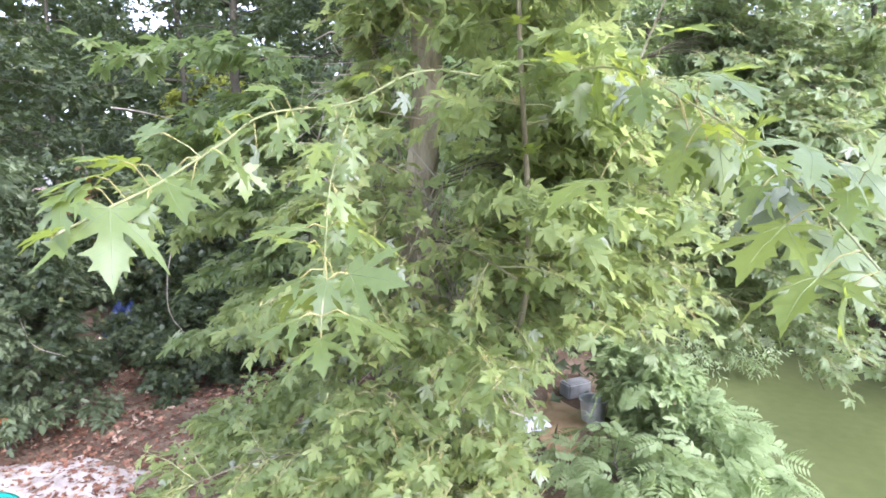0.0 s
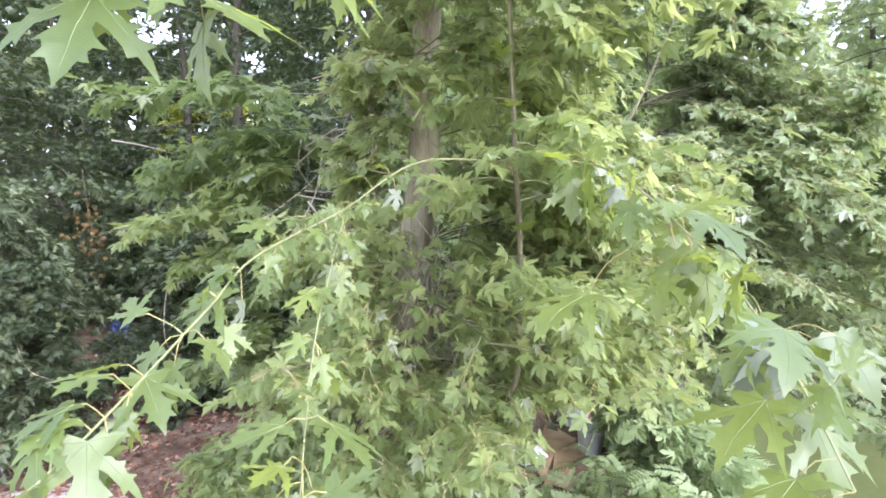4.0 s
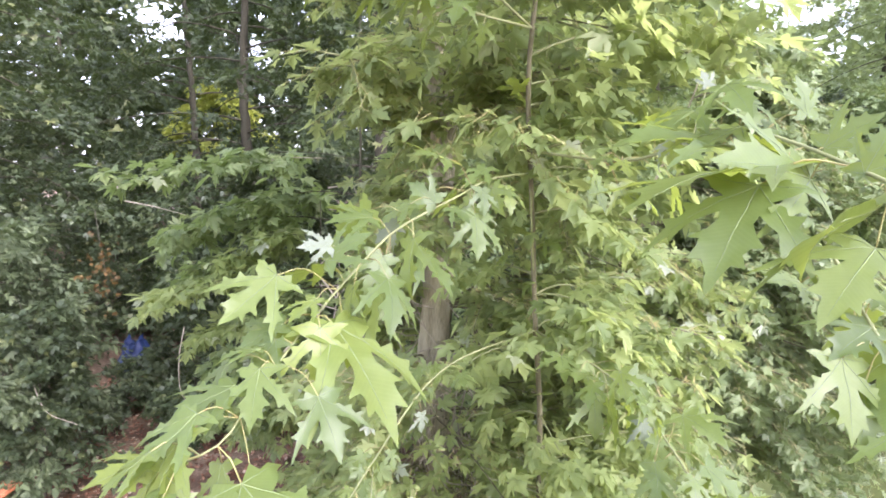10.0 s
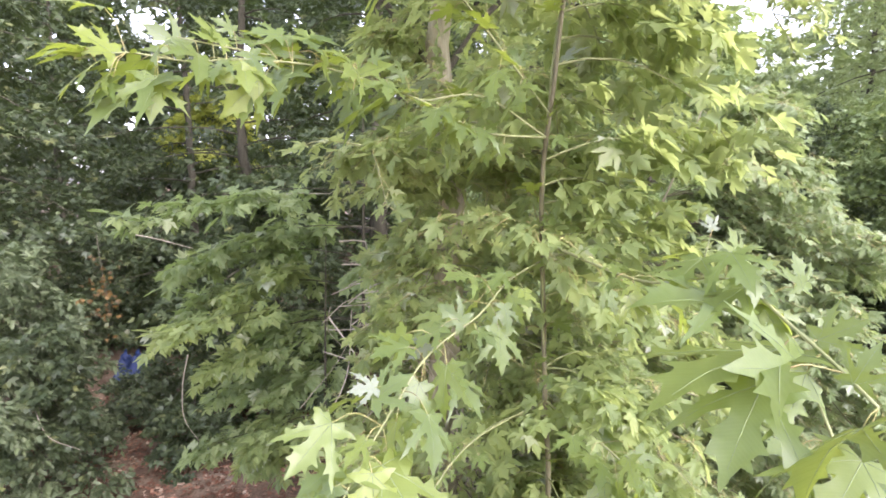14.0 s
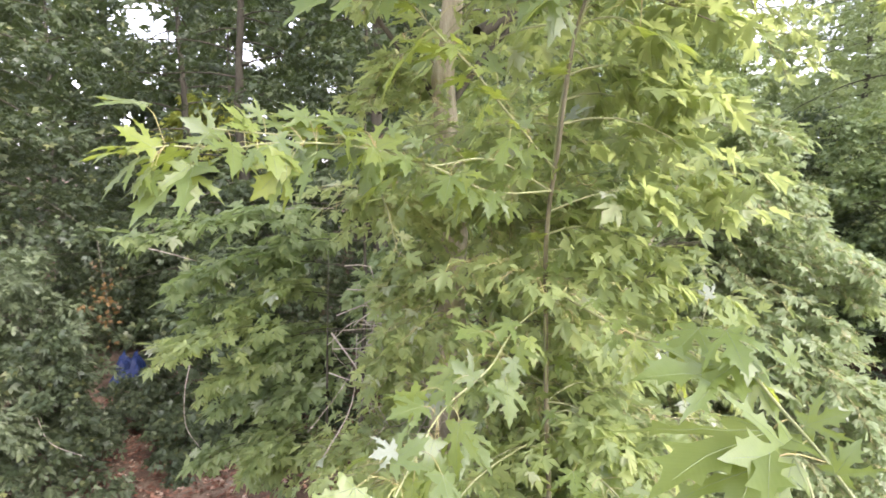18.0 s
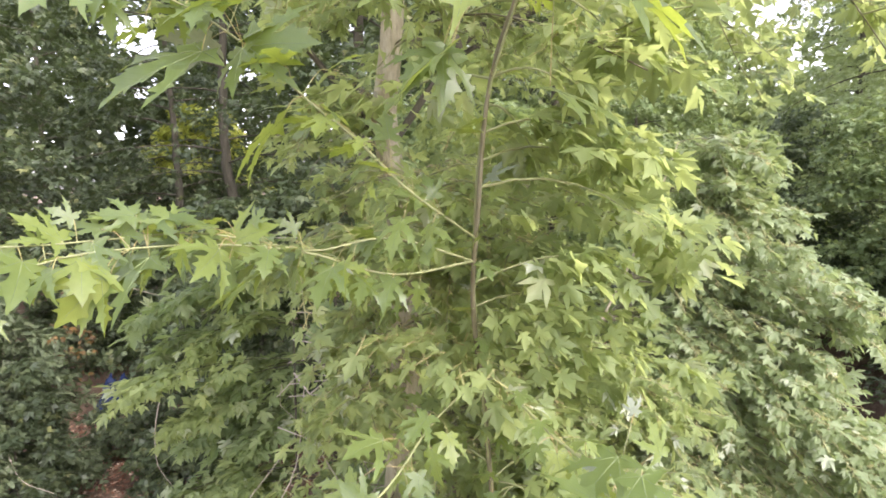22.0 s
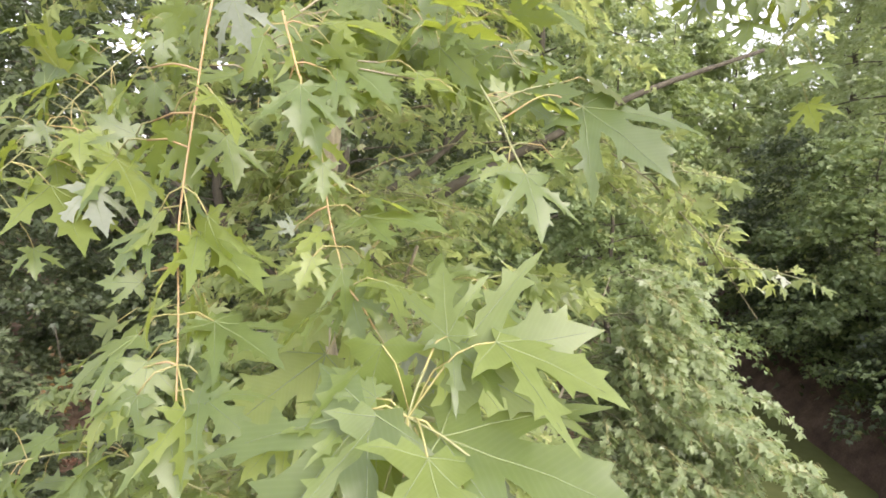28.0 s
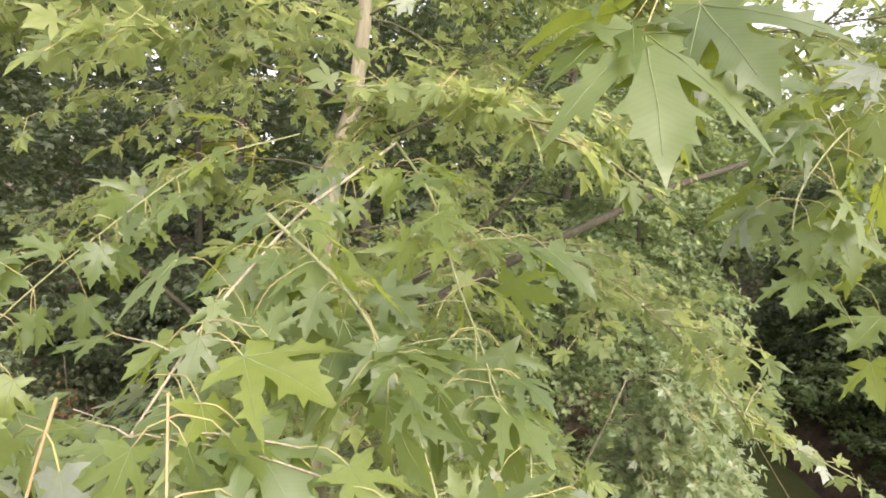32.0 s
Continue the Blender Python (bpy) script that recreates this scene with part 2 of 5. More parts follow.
def tube(line, radii, sides=6, rough=0.0, rng=None):
    """Vertices and triangles of a round tapering stem."""
    line = np.asarray(line, float)
    n = len(line)
    radii = np.broadcast_to(radii, (n,))
    tan = np.gradient(line, axis=0)
    tan /= np.linalg.norm(tan, axis=1)[:, None] + 1e-9
    ref = np.array([0.31, 0.77, 0.12]) if abs(tan[0][2]) > 0.7 else np.array([0.05, 0.1, 1.0])
    u = np.cross(tan, ref)
    u /= np.linalg.norm(u, axis=1)[:, None] + 1e-9
    w = np.cross(tan, u)
    a = np.arange(sides) * 2 * np.pi / sides
    r = radii[:, None] * np.ones(sides)
    if rough and rng is not None:
        r = r * (1 + rough * rng.uniform(-1, 1, r.shape))
    v = line[:, None] + r[:, :, None] * (np.cos(a)[None, :, None] * u[:, None] + np.sin(a)[None, :, None] * w[:, None])
    i, j = np.meshgrid(np.arange(n - 1), np.arange(sides), indexing="ij")
    k = (j + 1) % sides
    q0, q1, q2, q3 = i * sides + j, i * sides + k, (i + 1) * sides + k, (i + 1) * sides + j
    f = np.concatenate([np.stack([q0, q1, q2], -1).reshape(-1, 3), np.stack([q0, q2, q3], -1).reshape(-1, 3)])
    v = np.concatenate([v.reshape(-1, 3), line[-1:]])
    e = (n - 1) * sides
    cap = np.stack([e + np.arange(sides), e + (np.arange(sides) + 1) % sides, np.full(sides, n * sides)], -1)
    return v, np.concatenate([f, cap])


class Heap:
    """Collects triangle pieces for one mesh."""

    def __init__(self):
        self.v, self.f, self.m, self.n = [], [], [], 0

    def add(self, v, f, m=0):
        self.v.append(v)
        self.f.append(np.asarray(f) + self.n)
        self.m.append(np.full(len(f), m))
        self.n += len(v)

    def mesh(self, name, mats, smooth=True):
        return make_mesh(name, np.concatenate(self.v), np.concatenate(self.f), mats, np.concatenate(self.m), smooth)


# Half outlines of a silver maple blade, stalk end to tip, for a leaf about 1.2 long
FINE = [(0.09, -0.06), (0.21, -0.13), (0.27, -0.06), (0.40, -0.08), (0.56, -0.04), (0.42, 0.05), (0.37, 0.13), (0.22, 0.21), (0.35, 0.27), (0.40, 0.34), (0.55, 0.34), (0.50, 0.43), (0.55, 0.50), (0.72, 0.53), (0.63, 0.60),
        (0.70, 0.72), (0.84, 0.93), (0.66, 0.80), (0.57, 0.70), (0.50, 0.78), (0.45, 0.65), (0.37, 0.56), (0.27, 0.48), (0.155, 0.41), (0.165, 0.52), (0.215, 0.62), (0.36, 0.75), (0.23, 0.76), (0.20, 0.84), (0.26, 0.96), (0.14, 0.93), (0.08, 1.04), (0.035, 1.14)]
PLAIN = [(0.24, -0.10), (0.53, -0.03), (0.36, 0.13), (0.21, 0.22), (0.55, 0.35), (0.84, 0.92), (0.49, 0.72), (0.15, 0.41), (0.37, 0.77), (0.18, 0.92)]
HALFWAY = [(0.46, 0.0), (0.2, 0.2), (0.76, 0.82), (0.14, 0.38), (0.24, 0.8)]
FAR_SHAPE = [(0.5, 0.05), (0.68, 0.76), (0.16, 0.5)]
TINY_SHAPE = [(0.62, 0.55), (0.18, 0.6)]


def half_faces(half, ribs):
    """Triangles of one half between the outline and the midrib."""
    pts = [Vector((0, 0, 0))] + [Vector((x, y, 0)) for x, y in half] + [Vector((0, 1.22, 0))] + [Vector((0, y, 0)) for y in ribs[::-1]]
    return pts, [tuple(t) for t in tessellate_polygon([pts])]


def blade(half, droop, fold, curl, rng, wobble=0.02, ribs=()):
    """Blade with its stalk end at the origin and its tip along +y; top towards +z."""
    pts, faces = half_faces(half, list(ribs))
    n, vs, fs = len(pts), [], []
    stretch = 0.9 + rng.uniform(-0.14, 0.12, 2)
    for sg in (1, -1):
        p = np.array([q[:2] for q in pts])
        p = p + rng.uniform(-wobble, wobble, p.shape) * (p[:, :1] > 0.001)
        x = p[:, 0] * sg * stretch[0 if sg > 0 else 1]
        r2 = x * x + p[:, 1] ** 2
        side = np.clip(np.abs(p[:, 0]) - 0.9 * p[:, 1], 0, 1)
        z = fold * np.abs(x) * (1 - 0.5 * np.abs(x)) - droop * (0.35 * r2 + 0.65 * np.clip(p[:, 1], 0, 2) ** 2) - 0.25 * fold * side + curl * x * p[:, 1]
        vs.append(np.column_stack([x, p[:, 1], z]))
        f = np.array(faces)
        a, b, c = (np.column_stack([x, p[:, 1]])[f[:, k]] for k in range(3))
        flip = (b[:, 0] - a[:, 0]) * (c[:, 1] - a[:, 1]) - (b[:, 1] - a[:, 1]) * (c[:, 0] - a[:, 0]) < 0
        f[flip] = f[flip][:, ::-1]
        fs.append(f)
    # the halves share the midrib
    f2 = fs[1] + n
    mid = [k for k in range(n) if abs(pts[k][0]) < 1e-6]
    f2 = np.where(np.isin(f2 - n, mid), f2 - n, f2)
    return np.concatenate(vs), np.concatenate([fs[0], f2])


VEIN_ENDS = [(0.0, 1.2), (0.80, 0.88), (-0.80, 0.88), (0.52, -0.04), (-0.52, -0.04)]


def near_leaf_mesh(seed, turned=False):
    """Thin blade of five lobes, each folded along its vein and drooping at its tip."""
    rng = np.random.default_rng(seed)
    width = rng.uniform(0.8, 1.0, 2)
    side = [np.array(FINE) + rng.uniform(-0.018, 0.018, (len(FINE), 2)) for k in (0, 1)]
    ring = [(0.0, 0.0)] + [(x, y) for x, y in side[0]] + [(0.0, 1.22)] + [(-x, y) for x, y in side[1][::-1]]
    pts, edges = list(ring), []
    edges += [(k, (k + 1) % len(ring)) for k in range(len(ring))]
    for ex, ey in VEIN_ENDS:
        for q in np.linspace(0, 1, 9)[1:-1]:
            pts.append((ex * q * 0.93, ey * q * 0.93))
    flat, _, faces, *_ = delaunay_2d_cdt([Vector(p) for p in pts], edges, [list(range(len(ring)))], 2, 1e-5)
    p = np.array([(q[0], q[1]) for q in flat])
    tris = []
    for f in faces:
        f = list(f)
        for k in range(1, len(f) - 1):
            a, b, c = p[f[0]], p[f[k]], p[f[k + 1]]
            turn = (b[0] - a[0]) * (c[1] - a[1]) - (b[1] - a[1]) * (c[0] - a[0])
            tris.append((f[0], f[k], f[k + 1]) if turn > 0 else (f[0], f[k + 1], f[k]))
    fold, droop, cup = rng.uniform(0.06, 0.34), rng.uniform(0.0, 0.22), rng.uniform(-0.15, 0.3)
    bend = rng.uniform(-0.1, 0.32, 5)

    def shape(q):
        """Height of the blade over its plane at q."""
        best, z = np.full(len(q), 9.0), np.zeros(len(q))
        for (ex, ey), b in zip(VEIN_ENDS, bend):
            ln = math.hypot(ex, ey)
            along = (q[:, 0] * ex + q[:, 1] * ey) / ln
            off = np.abs(q[:, 0] * ey - q[:, 1] * ex) / ln
            off = np.where(along > -0.02, off, 9.0)
            near = off < best
            best = np.where(near, off, best)
            z = np.where(near, -b * np.clip(along / ln - 0.35, 0, 1) ** 2 * ln, z)
        r = np.hypot(q[:, 0], q[:, 1])
        z = z + fold * np.minimum(best, 0.2) - droop * r * r * 0.7 + cup * np.abs(q[:, 0]) * (0.4 - 0.6 * np.abs(q[:, 0]))
        z = z + 0.012 * np.sin(q[:, 0] * 14 + seed) * np.sin(q[:, 1] * 11 + seed)
        x = np.where(q[:, 0] > 0, q[:, 0] * width[0], q[:, 0] * width[1])
        return np.column_stack([x, q[:, 1], z])

    v, f = shape(p), np.array(tris)
    h = Heap()
    h.add(v, f, 1 if turned else 0)
    for k, (ex, ey) in enumerate(VEIN_ENDS):
        line = np.linspace(0, 0.95, 8)[:, None] * np.array([[ex, ey]])
        h.add(*tube(shape(line) + (0, 0, 0.003), np.linspace(0.008 if k == 0 else 0.006, 0.001, 8), 4), 2)
    return h.mesh("leaf", [LEAF_TOP, LEAF_UNDER, VEIN], True)


def frames_from(forward, up):
    """Rotation columns: x side, y forward, z up-ish."""
    y = forward / (np.linalg.norm(forward, axis=-1, keepdims=True) + 1e-9)
    x = np.cross(y, up)
    x /= np.linalg.norm(x, axis=-1, keepdims=True) + 1e-9
    return np.stack([x, y, np.cross(x, y)], -1)


def scatter(templates, pos, forward, up, size, rng):
    """All leaves as one vertex and one triangle array."""
    rot = frames_from(forward, up)
    which = rng.integers(0, len(templates), len(pos))
    vs, fs, base = [], [], 0
    for k, (tv, tf) in enumerate(templates):
        sel = np.where(which == k)[0]
        if not len(sel):
            continue
        v = np.einsum("nij,vj->nvi", rot[sel], tv) * size[sel, None, None] + pos[sel][:, None]
        f = tf[None] + (np.arange(len(sel)) * len(tv))[:, None, None] + base
        vs.append(v.reshape(-1, 3))
        fs.append(f.reshape(-1, 3))
        base += len(sel) * len(tv)
    return np.concatenate(vs), np.concatenate(fs)


rng0 = np.random.default_rng(5)
NEAR_LEAVES = [near_leaf_mesh(100 + k, k == 17) for k in range(24)]
MID = [blade(PLAIN, d, f, c, rng0, 0.04) for d, f, c in ((0.1, 0.3, 0), (0.3, 0.4, 0.15), (0.2, 0.5, -0.15), (0.4, 0.2, 0.1))]
TINY = [blade(TINY_SHAPE, d, f, c, rng0, 0.05) for d, f, c in ((0.1, 0.4, 0), (0.35, 0.4, 0.2), (0.2, 0.6, -0.2))]
SAPLING = [blade(HALFWAY, d, f, c, rng0, 0.05) for d, f, c in ((0.1, 0.4, 0), (0.35, 0.4, 0.2), (0.2, 0.6, -0.2))]
FAR = [blade(FAR_SHAPE, d, f, c, rng0, 0.05) for d, f, c in ((0.1, 0.4, 0), (0.35, 0.4, 0.2), (0.2, 0.6, -0.2))]


def long_leaf(width, droop):
    y = np.array([0, 0.3, 0.65, 1.0])
    w = np.array([0.02, 1, 0.8, 0.0]) * width / 2
    v = np.array([(s * ww, yy, -droop * yy * yy + 0.25 * ww) for yy, ww in zip(y, w) for s in (-1, 1)])
    f = np.array([(a, b, c) for i in range(3) for a, b, c in ((2 * i, 2 * i + 1, 2 * i + 3), (2 * i, 2 * i + 3, 2 * i + 2))])
    return v, f


NARROW = [long_leaf(0.22, 0.2), long_leaf(0.26, 0.5), long_leaf(0.2, 0.05)]


def pinnate(pairs, droop, rng):
    """Feather leaf: leaflets in pairs along a stalk."""
    vs, fs, n = [], [], 0
    for k in range(pairs):
        y = 0.2 + 0.8 * k / pairs
        for sg in (-1, 1):
            v, f = long_leaf(0.3, 0.2)
            a = radians(62 + rng.uniform(-8, 8)) * sg
            v = v * 0.34 * (1.1 - 0.5 * abs(k / pairs - 0.4))
            c, q = math.cos(a), math.sin(a)
            v = np.column_stack([v[:, 0] * c + v[:, 1] * q, -v[:, 0] * q + v[:, 1] * c + y, v[:, 2] - droop * y * y])
            vs.append(v), fs.append(f + n)
            n += len(v)
    return np.concatenate(vs), np.concatenate(fs)


FEATHER = [pinnate(8, d, rng0) for d in (0.2, 0.35, 0.5)]


# ---- ground, stream, banks ----
def shore(y):
    """The stream's two edges at y."""
    return 2.6 + 0.42 * (min(y, 10.0) - 5.0) + 0.2 * max(0.0, y - 10.0), 7.65 + 0.12 * (y - 10.0) + 0.15 * math.sin(y * 0.9)


def ground_height(x, y):
    a, b = shore(min(y, 40.0))
    z = 0.12 * noise.noise((x * 0.5, y * 0.5, 0.0)) + 0.05 * noise.noise((x * 2.1, y * 2.1, 3.0)) + 0.02 * noise.noise((x * 7.0, y * 7.0, 5.0))
    left = a - x
    right = x - b
    if left > 0:
        z += -0.5 + 0.5 * min(1.0, left / 0.9)
    elif right > 0:
        z += -0.5 + 1.7 * (1 - math.exp(-right / 0.8)) + 0.06 * noise.noise((x * 3, y * 3, 1.0))
    else:
        z += -1.1
    if x < -6:
        z += min(0.8, 0.05 * (-6 - x))
    return z


def sheet(xs, ys):
    v = np.array([(x, y, ground_height(x, y)) for y in ys for x in xs])
    nx = len(xs)
    i, j = np.meshgrid(np.arange(len(ys) - 1), np.arange(nx - 1), indexing="ij")
    a = (i * nx + j).ravel()
    return v, np.concatenate([np.stack([a, a + 1, a + nx + 1], -1), np.stack([a, a + nx + 1, a + nx], -1)])


axis = [-400, -200, -100, -60, -40, -30, -24, -20, -17, -15] + [-13 + 0.2 * k for k in range(136)] + [15, 18, 22, 30, 45, 80, 150, 400]
deep = [-300, -100, -50, -25, -12, -6, -3, 0, 1, 2] + [3 + 0.2 * k for k in range(86)] + [21, 23, 26, 30, 36, 45, 60, 100, 200, 400]
gv, gf = sheet(axis, deep)
centre = gv[gf].mean(1)
clay_side = np.array([1 if -4 < y < 40 and x > shore(y)[1] - 0.4 else 0 for x, y, z in centre])
tagged(new("ground", make_mesh("ground", gv, gf, [SOIL, CLAY], clay_side, True)), "brown bank of bare soil and fallen leaves beside a stream", "ground", kind="structure")

# the stream's surface, between its banks
wl = [(y, *shore(y)) for y in np.arange(-4.0, 41.0, 1.0)]
wv = np.array([p for y, a, b in wl for p in ((a - 0.9, y, -0.5), (b + 0.7, y, -0.5))])
wf = np.array([t for k in range(len(wl) - 1) for t in ((2 * k, 2 * k + 1, 2 * k + 3), (2 * k, 2 * k + 3, 2 * k + 2))])
tagged(new("water", make_mesh("water", wv, wf, [WATER])), "still green algae-tinted water of a narrow stream", "water", kind="structure")

# pale gravel patch on the bank
rg = np.random.default_rng(8)
ring = [(-4.4 + 1.7 * math.cos(a) * (1 + 0.2 * noise.noise((math.cos(a) * 2, math.sin(a) * 2, 9))), 4.5 + 1.0 * math.sin(a) * (1 + 0.2 * noise.noise((math.sin(a) * 2, math.cos(a) * 2, 4)))) for a in np.linspace(0, 2 * np.pi, 48, endpoint=False)]
gp = [(-4.4, 4.5, ground_height(-4.4, 4.5) + 0.03)]
for s in (0.35, 0.7, 1.0):
    for x, y in ring:
        px, py = -4.4 + (x + 4.4) * s, 4.5 + (y - 4.5) * s
        gp.append((px, py, ground_height(px, py) + (0.03 if s < 1 else -0.01)))
gt = [(0, 1 + k, 1 + (k + 1) % 48) for k in range(48)]
for s in (0, 1):
    for k in range(48):
        a, b = 1 + s * 48 + k, 1 + s * 48 + (k + 1) % 48
        gt += [(a, a + 48, b + 48), (a, b + 48, b)]
tagged(new("gravel_patch", make_mesh("gravel_patch", gp, gt, [GRAVEL], None, True)), "pale gravel patch strewn with fallen leaves", "gravel", kind="structure")

# fallen leaves and stones on the bank
fl = rg.uniform((-7.5, 3.4), (-1.2, 9.5), (9000, 2))
fz = np.array([ground_height(x, y) for x, y in fl]) + 0.035
LITTER = leaf_material("fallen_leaf", [(0.0, (0.10, 0.045, 0.025)), (0.5, (0.22, 0.10, 0.06)), (0.8, (0.34, 0.19, 0.12)), (1.0, (0.5, 0.4, 0.3))], (0.2, 0.1, 0.05), 0.7, 0.1)
lv, lf = scatter(FAR, np.column_stack([fl, fz]), rg.normal(size=(9000, 3)) * (1, 1, 0.25), np.array([0, 0, 1.0]) + rg.normal(0, 0.25, (9000, 3)), rg.uniform(0.03, 0.07, 9000), rg)
tagged(new("fallen_leaves", make_mesh("fallen_leaves", lv, lf, [LITTER])), "dry reddish-brown fallen leaves scattered over the bank", "leaf litter", kind="stuff")


# ---- trees ----
def bough(rng, start, azimuth, length, rise, droop, twigs, per_twig, twig_len, leaf, keep=None, flat=1.0):
    """One limb with side twigs: its line, and its leaves as arrays."""
    d = np.array([math.cos(azimuth), math.sin(azimuth), 0.0])
    s = np.linspace(0, 1, 8)
    bend = rng.normal(0, 0.13 * length, 3) * (1, 1, 0.5)
    line = np.array(start) + s[:, None] * d * length + np.outer(s, (0, 0, rise)) + np.outer(s ** 2, (0, 0, -droop)) + np.outer(s * s, bend)
    u = rng.uniform(0.18, 1.0, twigs) ** 0.8
    base = np.stack([np.interp(u, s, line[:, k]) for k in range(3)], -1)
    side = np.array([-d[1], d[0], 0.0])
    sg = rng.choice([-1.0, 1.0], twigs)
    td = d * rng.uniform(0.3, 0.9, (twigs, 1)) + side * (sg * rng.uniform(0.4, 1.0, twigs))[:, None] + np.array([0, 0, 1.0]) * rng.normal(0.0, 0.28 * flat, (twigs, 1))
    td /= np.linalg.norm(td, axis=1)[:, None]
    tl = twig_len * rng.uniform(0.5, 1.2, twigs) * (1.15 - 0.5 * u)
    w = np.linspace(0.2, 1.0, per_twig)
    tip = base + td * tl[:, None] - np.array([0, 0, 1.0]) * (0.25 * tl)[:, None]
    pos = base[:, None] + td[:, None] * (tl[:, None] * w)[..., None] - np.array([0, 0, 1.0]) * (0.25 * tl[:, None] * w * w)[..., None]
    out = np.cross(td, (0, 0, 1.0))
    alt = np.where(np.arange(per_twig) % 2 == 0, 1.0, -1.0)
    fwd = td[:, None] * 0.6 + out[:, None] * alt[None, :, None] * 0.8 + np.array([0, 0, -0.35]) + rng.normal(0, 0.33, (twigs, per_twig, 3))
    stalk = fwd * 0.42 * leaf
    pos = (pos + stalk).reshape(-1, 3)
    fwd = fwd.reshape(-1, 3)
    up = np.array([0, 0, 1.0]) + d * 0.25 + rng.normal(0, 0.5 * flat, (len(pos), 3))
    size = leaf * rng.uniform(0.6, 1.15, len(pos))
    ok = np.ones(len(pos), bool) if keep is None else keep(pos)
    return line, (base, tip), pos[ok], fwd[ok], up[ok], size[ok]


def tree(name, label, category, trunk, radius, boughs, templates, leaf_mat, seed, bark=BARK, leaf=0.11, keep=None, twig_lines=False, group="", limb_base=0.006, limb_gain=0.006, limb_mat=BARK, flat=1.0):
    """A tree: tapered trunk, limbs and a crown of single leaves.
    boughs: rows of (height on the trunk, azimuth, length, rise, droop, twigs, leaves per twig, twig length)."""
    rng = np.random.default_rng(seed)
    base = Vector(trunk[0])
    top = thing(name, label, category, group, at=base)
    off = np.array(base)
    line = smooth_line(trunk, 0.25)
    line = line + np.column_stack([rng.normal(0, radius * 0.12, (len(line), 2)), np.zeros(len(line))])
    zs = line[:, 2]
    rad = radius * (1 - 0.93 * (zs - zs[0]) / (zs[-1] - zs[0] + 1e-6)) * (1 + 0.5 * np.exp(-(zs - zs[0]) / 0.4))
    v, f = tube(line - off, rad, 9, 0.10, rng)
    part("trunk", make_mesh("trunk", v, f, [bark], None, True), top)
    wood, twig, P, F, U, S = Heap(), Heap(), [], [], [], []
    for h, az, ln, rise, droop, tw, per, tl in boughs:
        k = int(np.argmin(np.abs(zs - h)))
        ln_line, (tb, tt), p, fw, up, sz = bough(rng, line[k], az, ln, rise, droop, tw, per, tl, leaf, keep, flat)
        r0 = min(rad[k] * 0.4, limb_base + limb_gain * ln)
        if keep is None or keep(ln_line[-1:])[0]:
            part("limb", make_mesh("limb", *tube(ln_line - off, np.linspace(r0, min(r0, 0.003) * 0.6, len(ln_line)), 5), [limb_mat], None, True), top)
            if twig_lines:
                for a, b in zip(tb, tt):
                    if keep is None or keep(b[None])[0]:
                        twig.add(*tube(np.array([a, (a + b) / 2 + (0, 0, 0.02), b]) - off, [0.004, 0.003, 0.0015], 3))
        P.append(p), F.append(fw), U.append(up), S.append(sz)
    P, F, U, S = np.concatenate(P), np.concatenate(F), np.concatenate(U), np.concatenate(S)
    if twig.n:
        part("twig_wood", twig.mesh("twig_wood", [GREEN_STEM]), top, kind="stuff")
    if twig_lines:
        st = Heap()
        near = P[:, 1] < 3.2
        y = F[near] / np.linalg.norm(F[near], axis=1)[:, None]
        a, b = P[near] - y * S[near, None] * 0.95 + (0, 0, 0.012), P[near]
        w = np.cross(y, np.array([0.3, -1.0, 0.3]) + rng.normal(0, 0.4, y.shape))
        w /= np.linalg.norm(w, axis=1)[:, None] + 1e-9
        w *= 0.0009
        q = np.stack([a - w, a + w, b + w, b - w], 1).reshape(-1, 3) - off
        n = np.arange(len(a)) * 4
        st.add(q, np.concatenate([np.stack([n, n + 1, n + 2], -1), np.stack([n, n + 2, n + 3], -1)]))
        part("stalk_wood", st.mesh("stalk_wood", [PETIOLE], False), top, "thin yellow leaf stalks", "stuff")
    v, f = scatter(templates, P - off, F, U, S, rng)
    part("crown", make_mesh("crown", v, f, [leaf_mat]), top, kind="stuff")
    return top


def bough_rows(rng, n, low, high, reach, az=(0, 2 * math.pi), rise=0.3, droop=0.5, twigs=26, per=9, twig_len=0.55):
    """Limbs spread up the trunk; reach(height) gives their length."""
    rows = []
    for k in range(n):
        h = low + (high - low) * (k + rng.random()) / n
        ln = reach(h) * rng.uniform(0.75, 1.15)
        rows.append((h, rng.uniform(*az) if az[1] - az[0] < 6 else (k * 2.4 + rng.uniform(-0.5, 0.5)) % (2 * math.pi), ln, rise * ln * rng.uniform(0.5, 1.3), droop * ln * rng.uniform(0.5, 1.3), twigs, per, twig_len))
    return rows


# The young silver maple that the camera climbs past
rm = np.random.default_rng(21)
MAPLE_TRUNK = [(-0.20, 2.62, 0.0), (-0.22, 2.58, 1.2), (-0.22, 2.56, 2.0), (-0.20, 2.60, 2.8), (-0.15, 2.62, 3.3), (-0.15, 2.58, 3.9), (-0.20, 2.55, 4.5), (-0.16, 2.55, 5.0), (-0.08, 2.55, 5.5), (0.0, 2.6, 6.1), (0.05, 2.65, 7.2)]


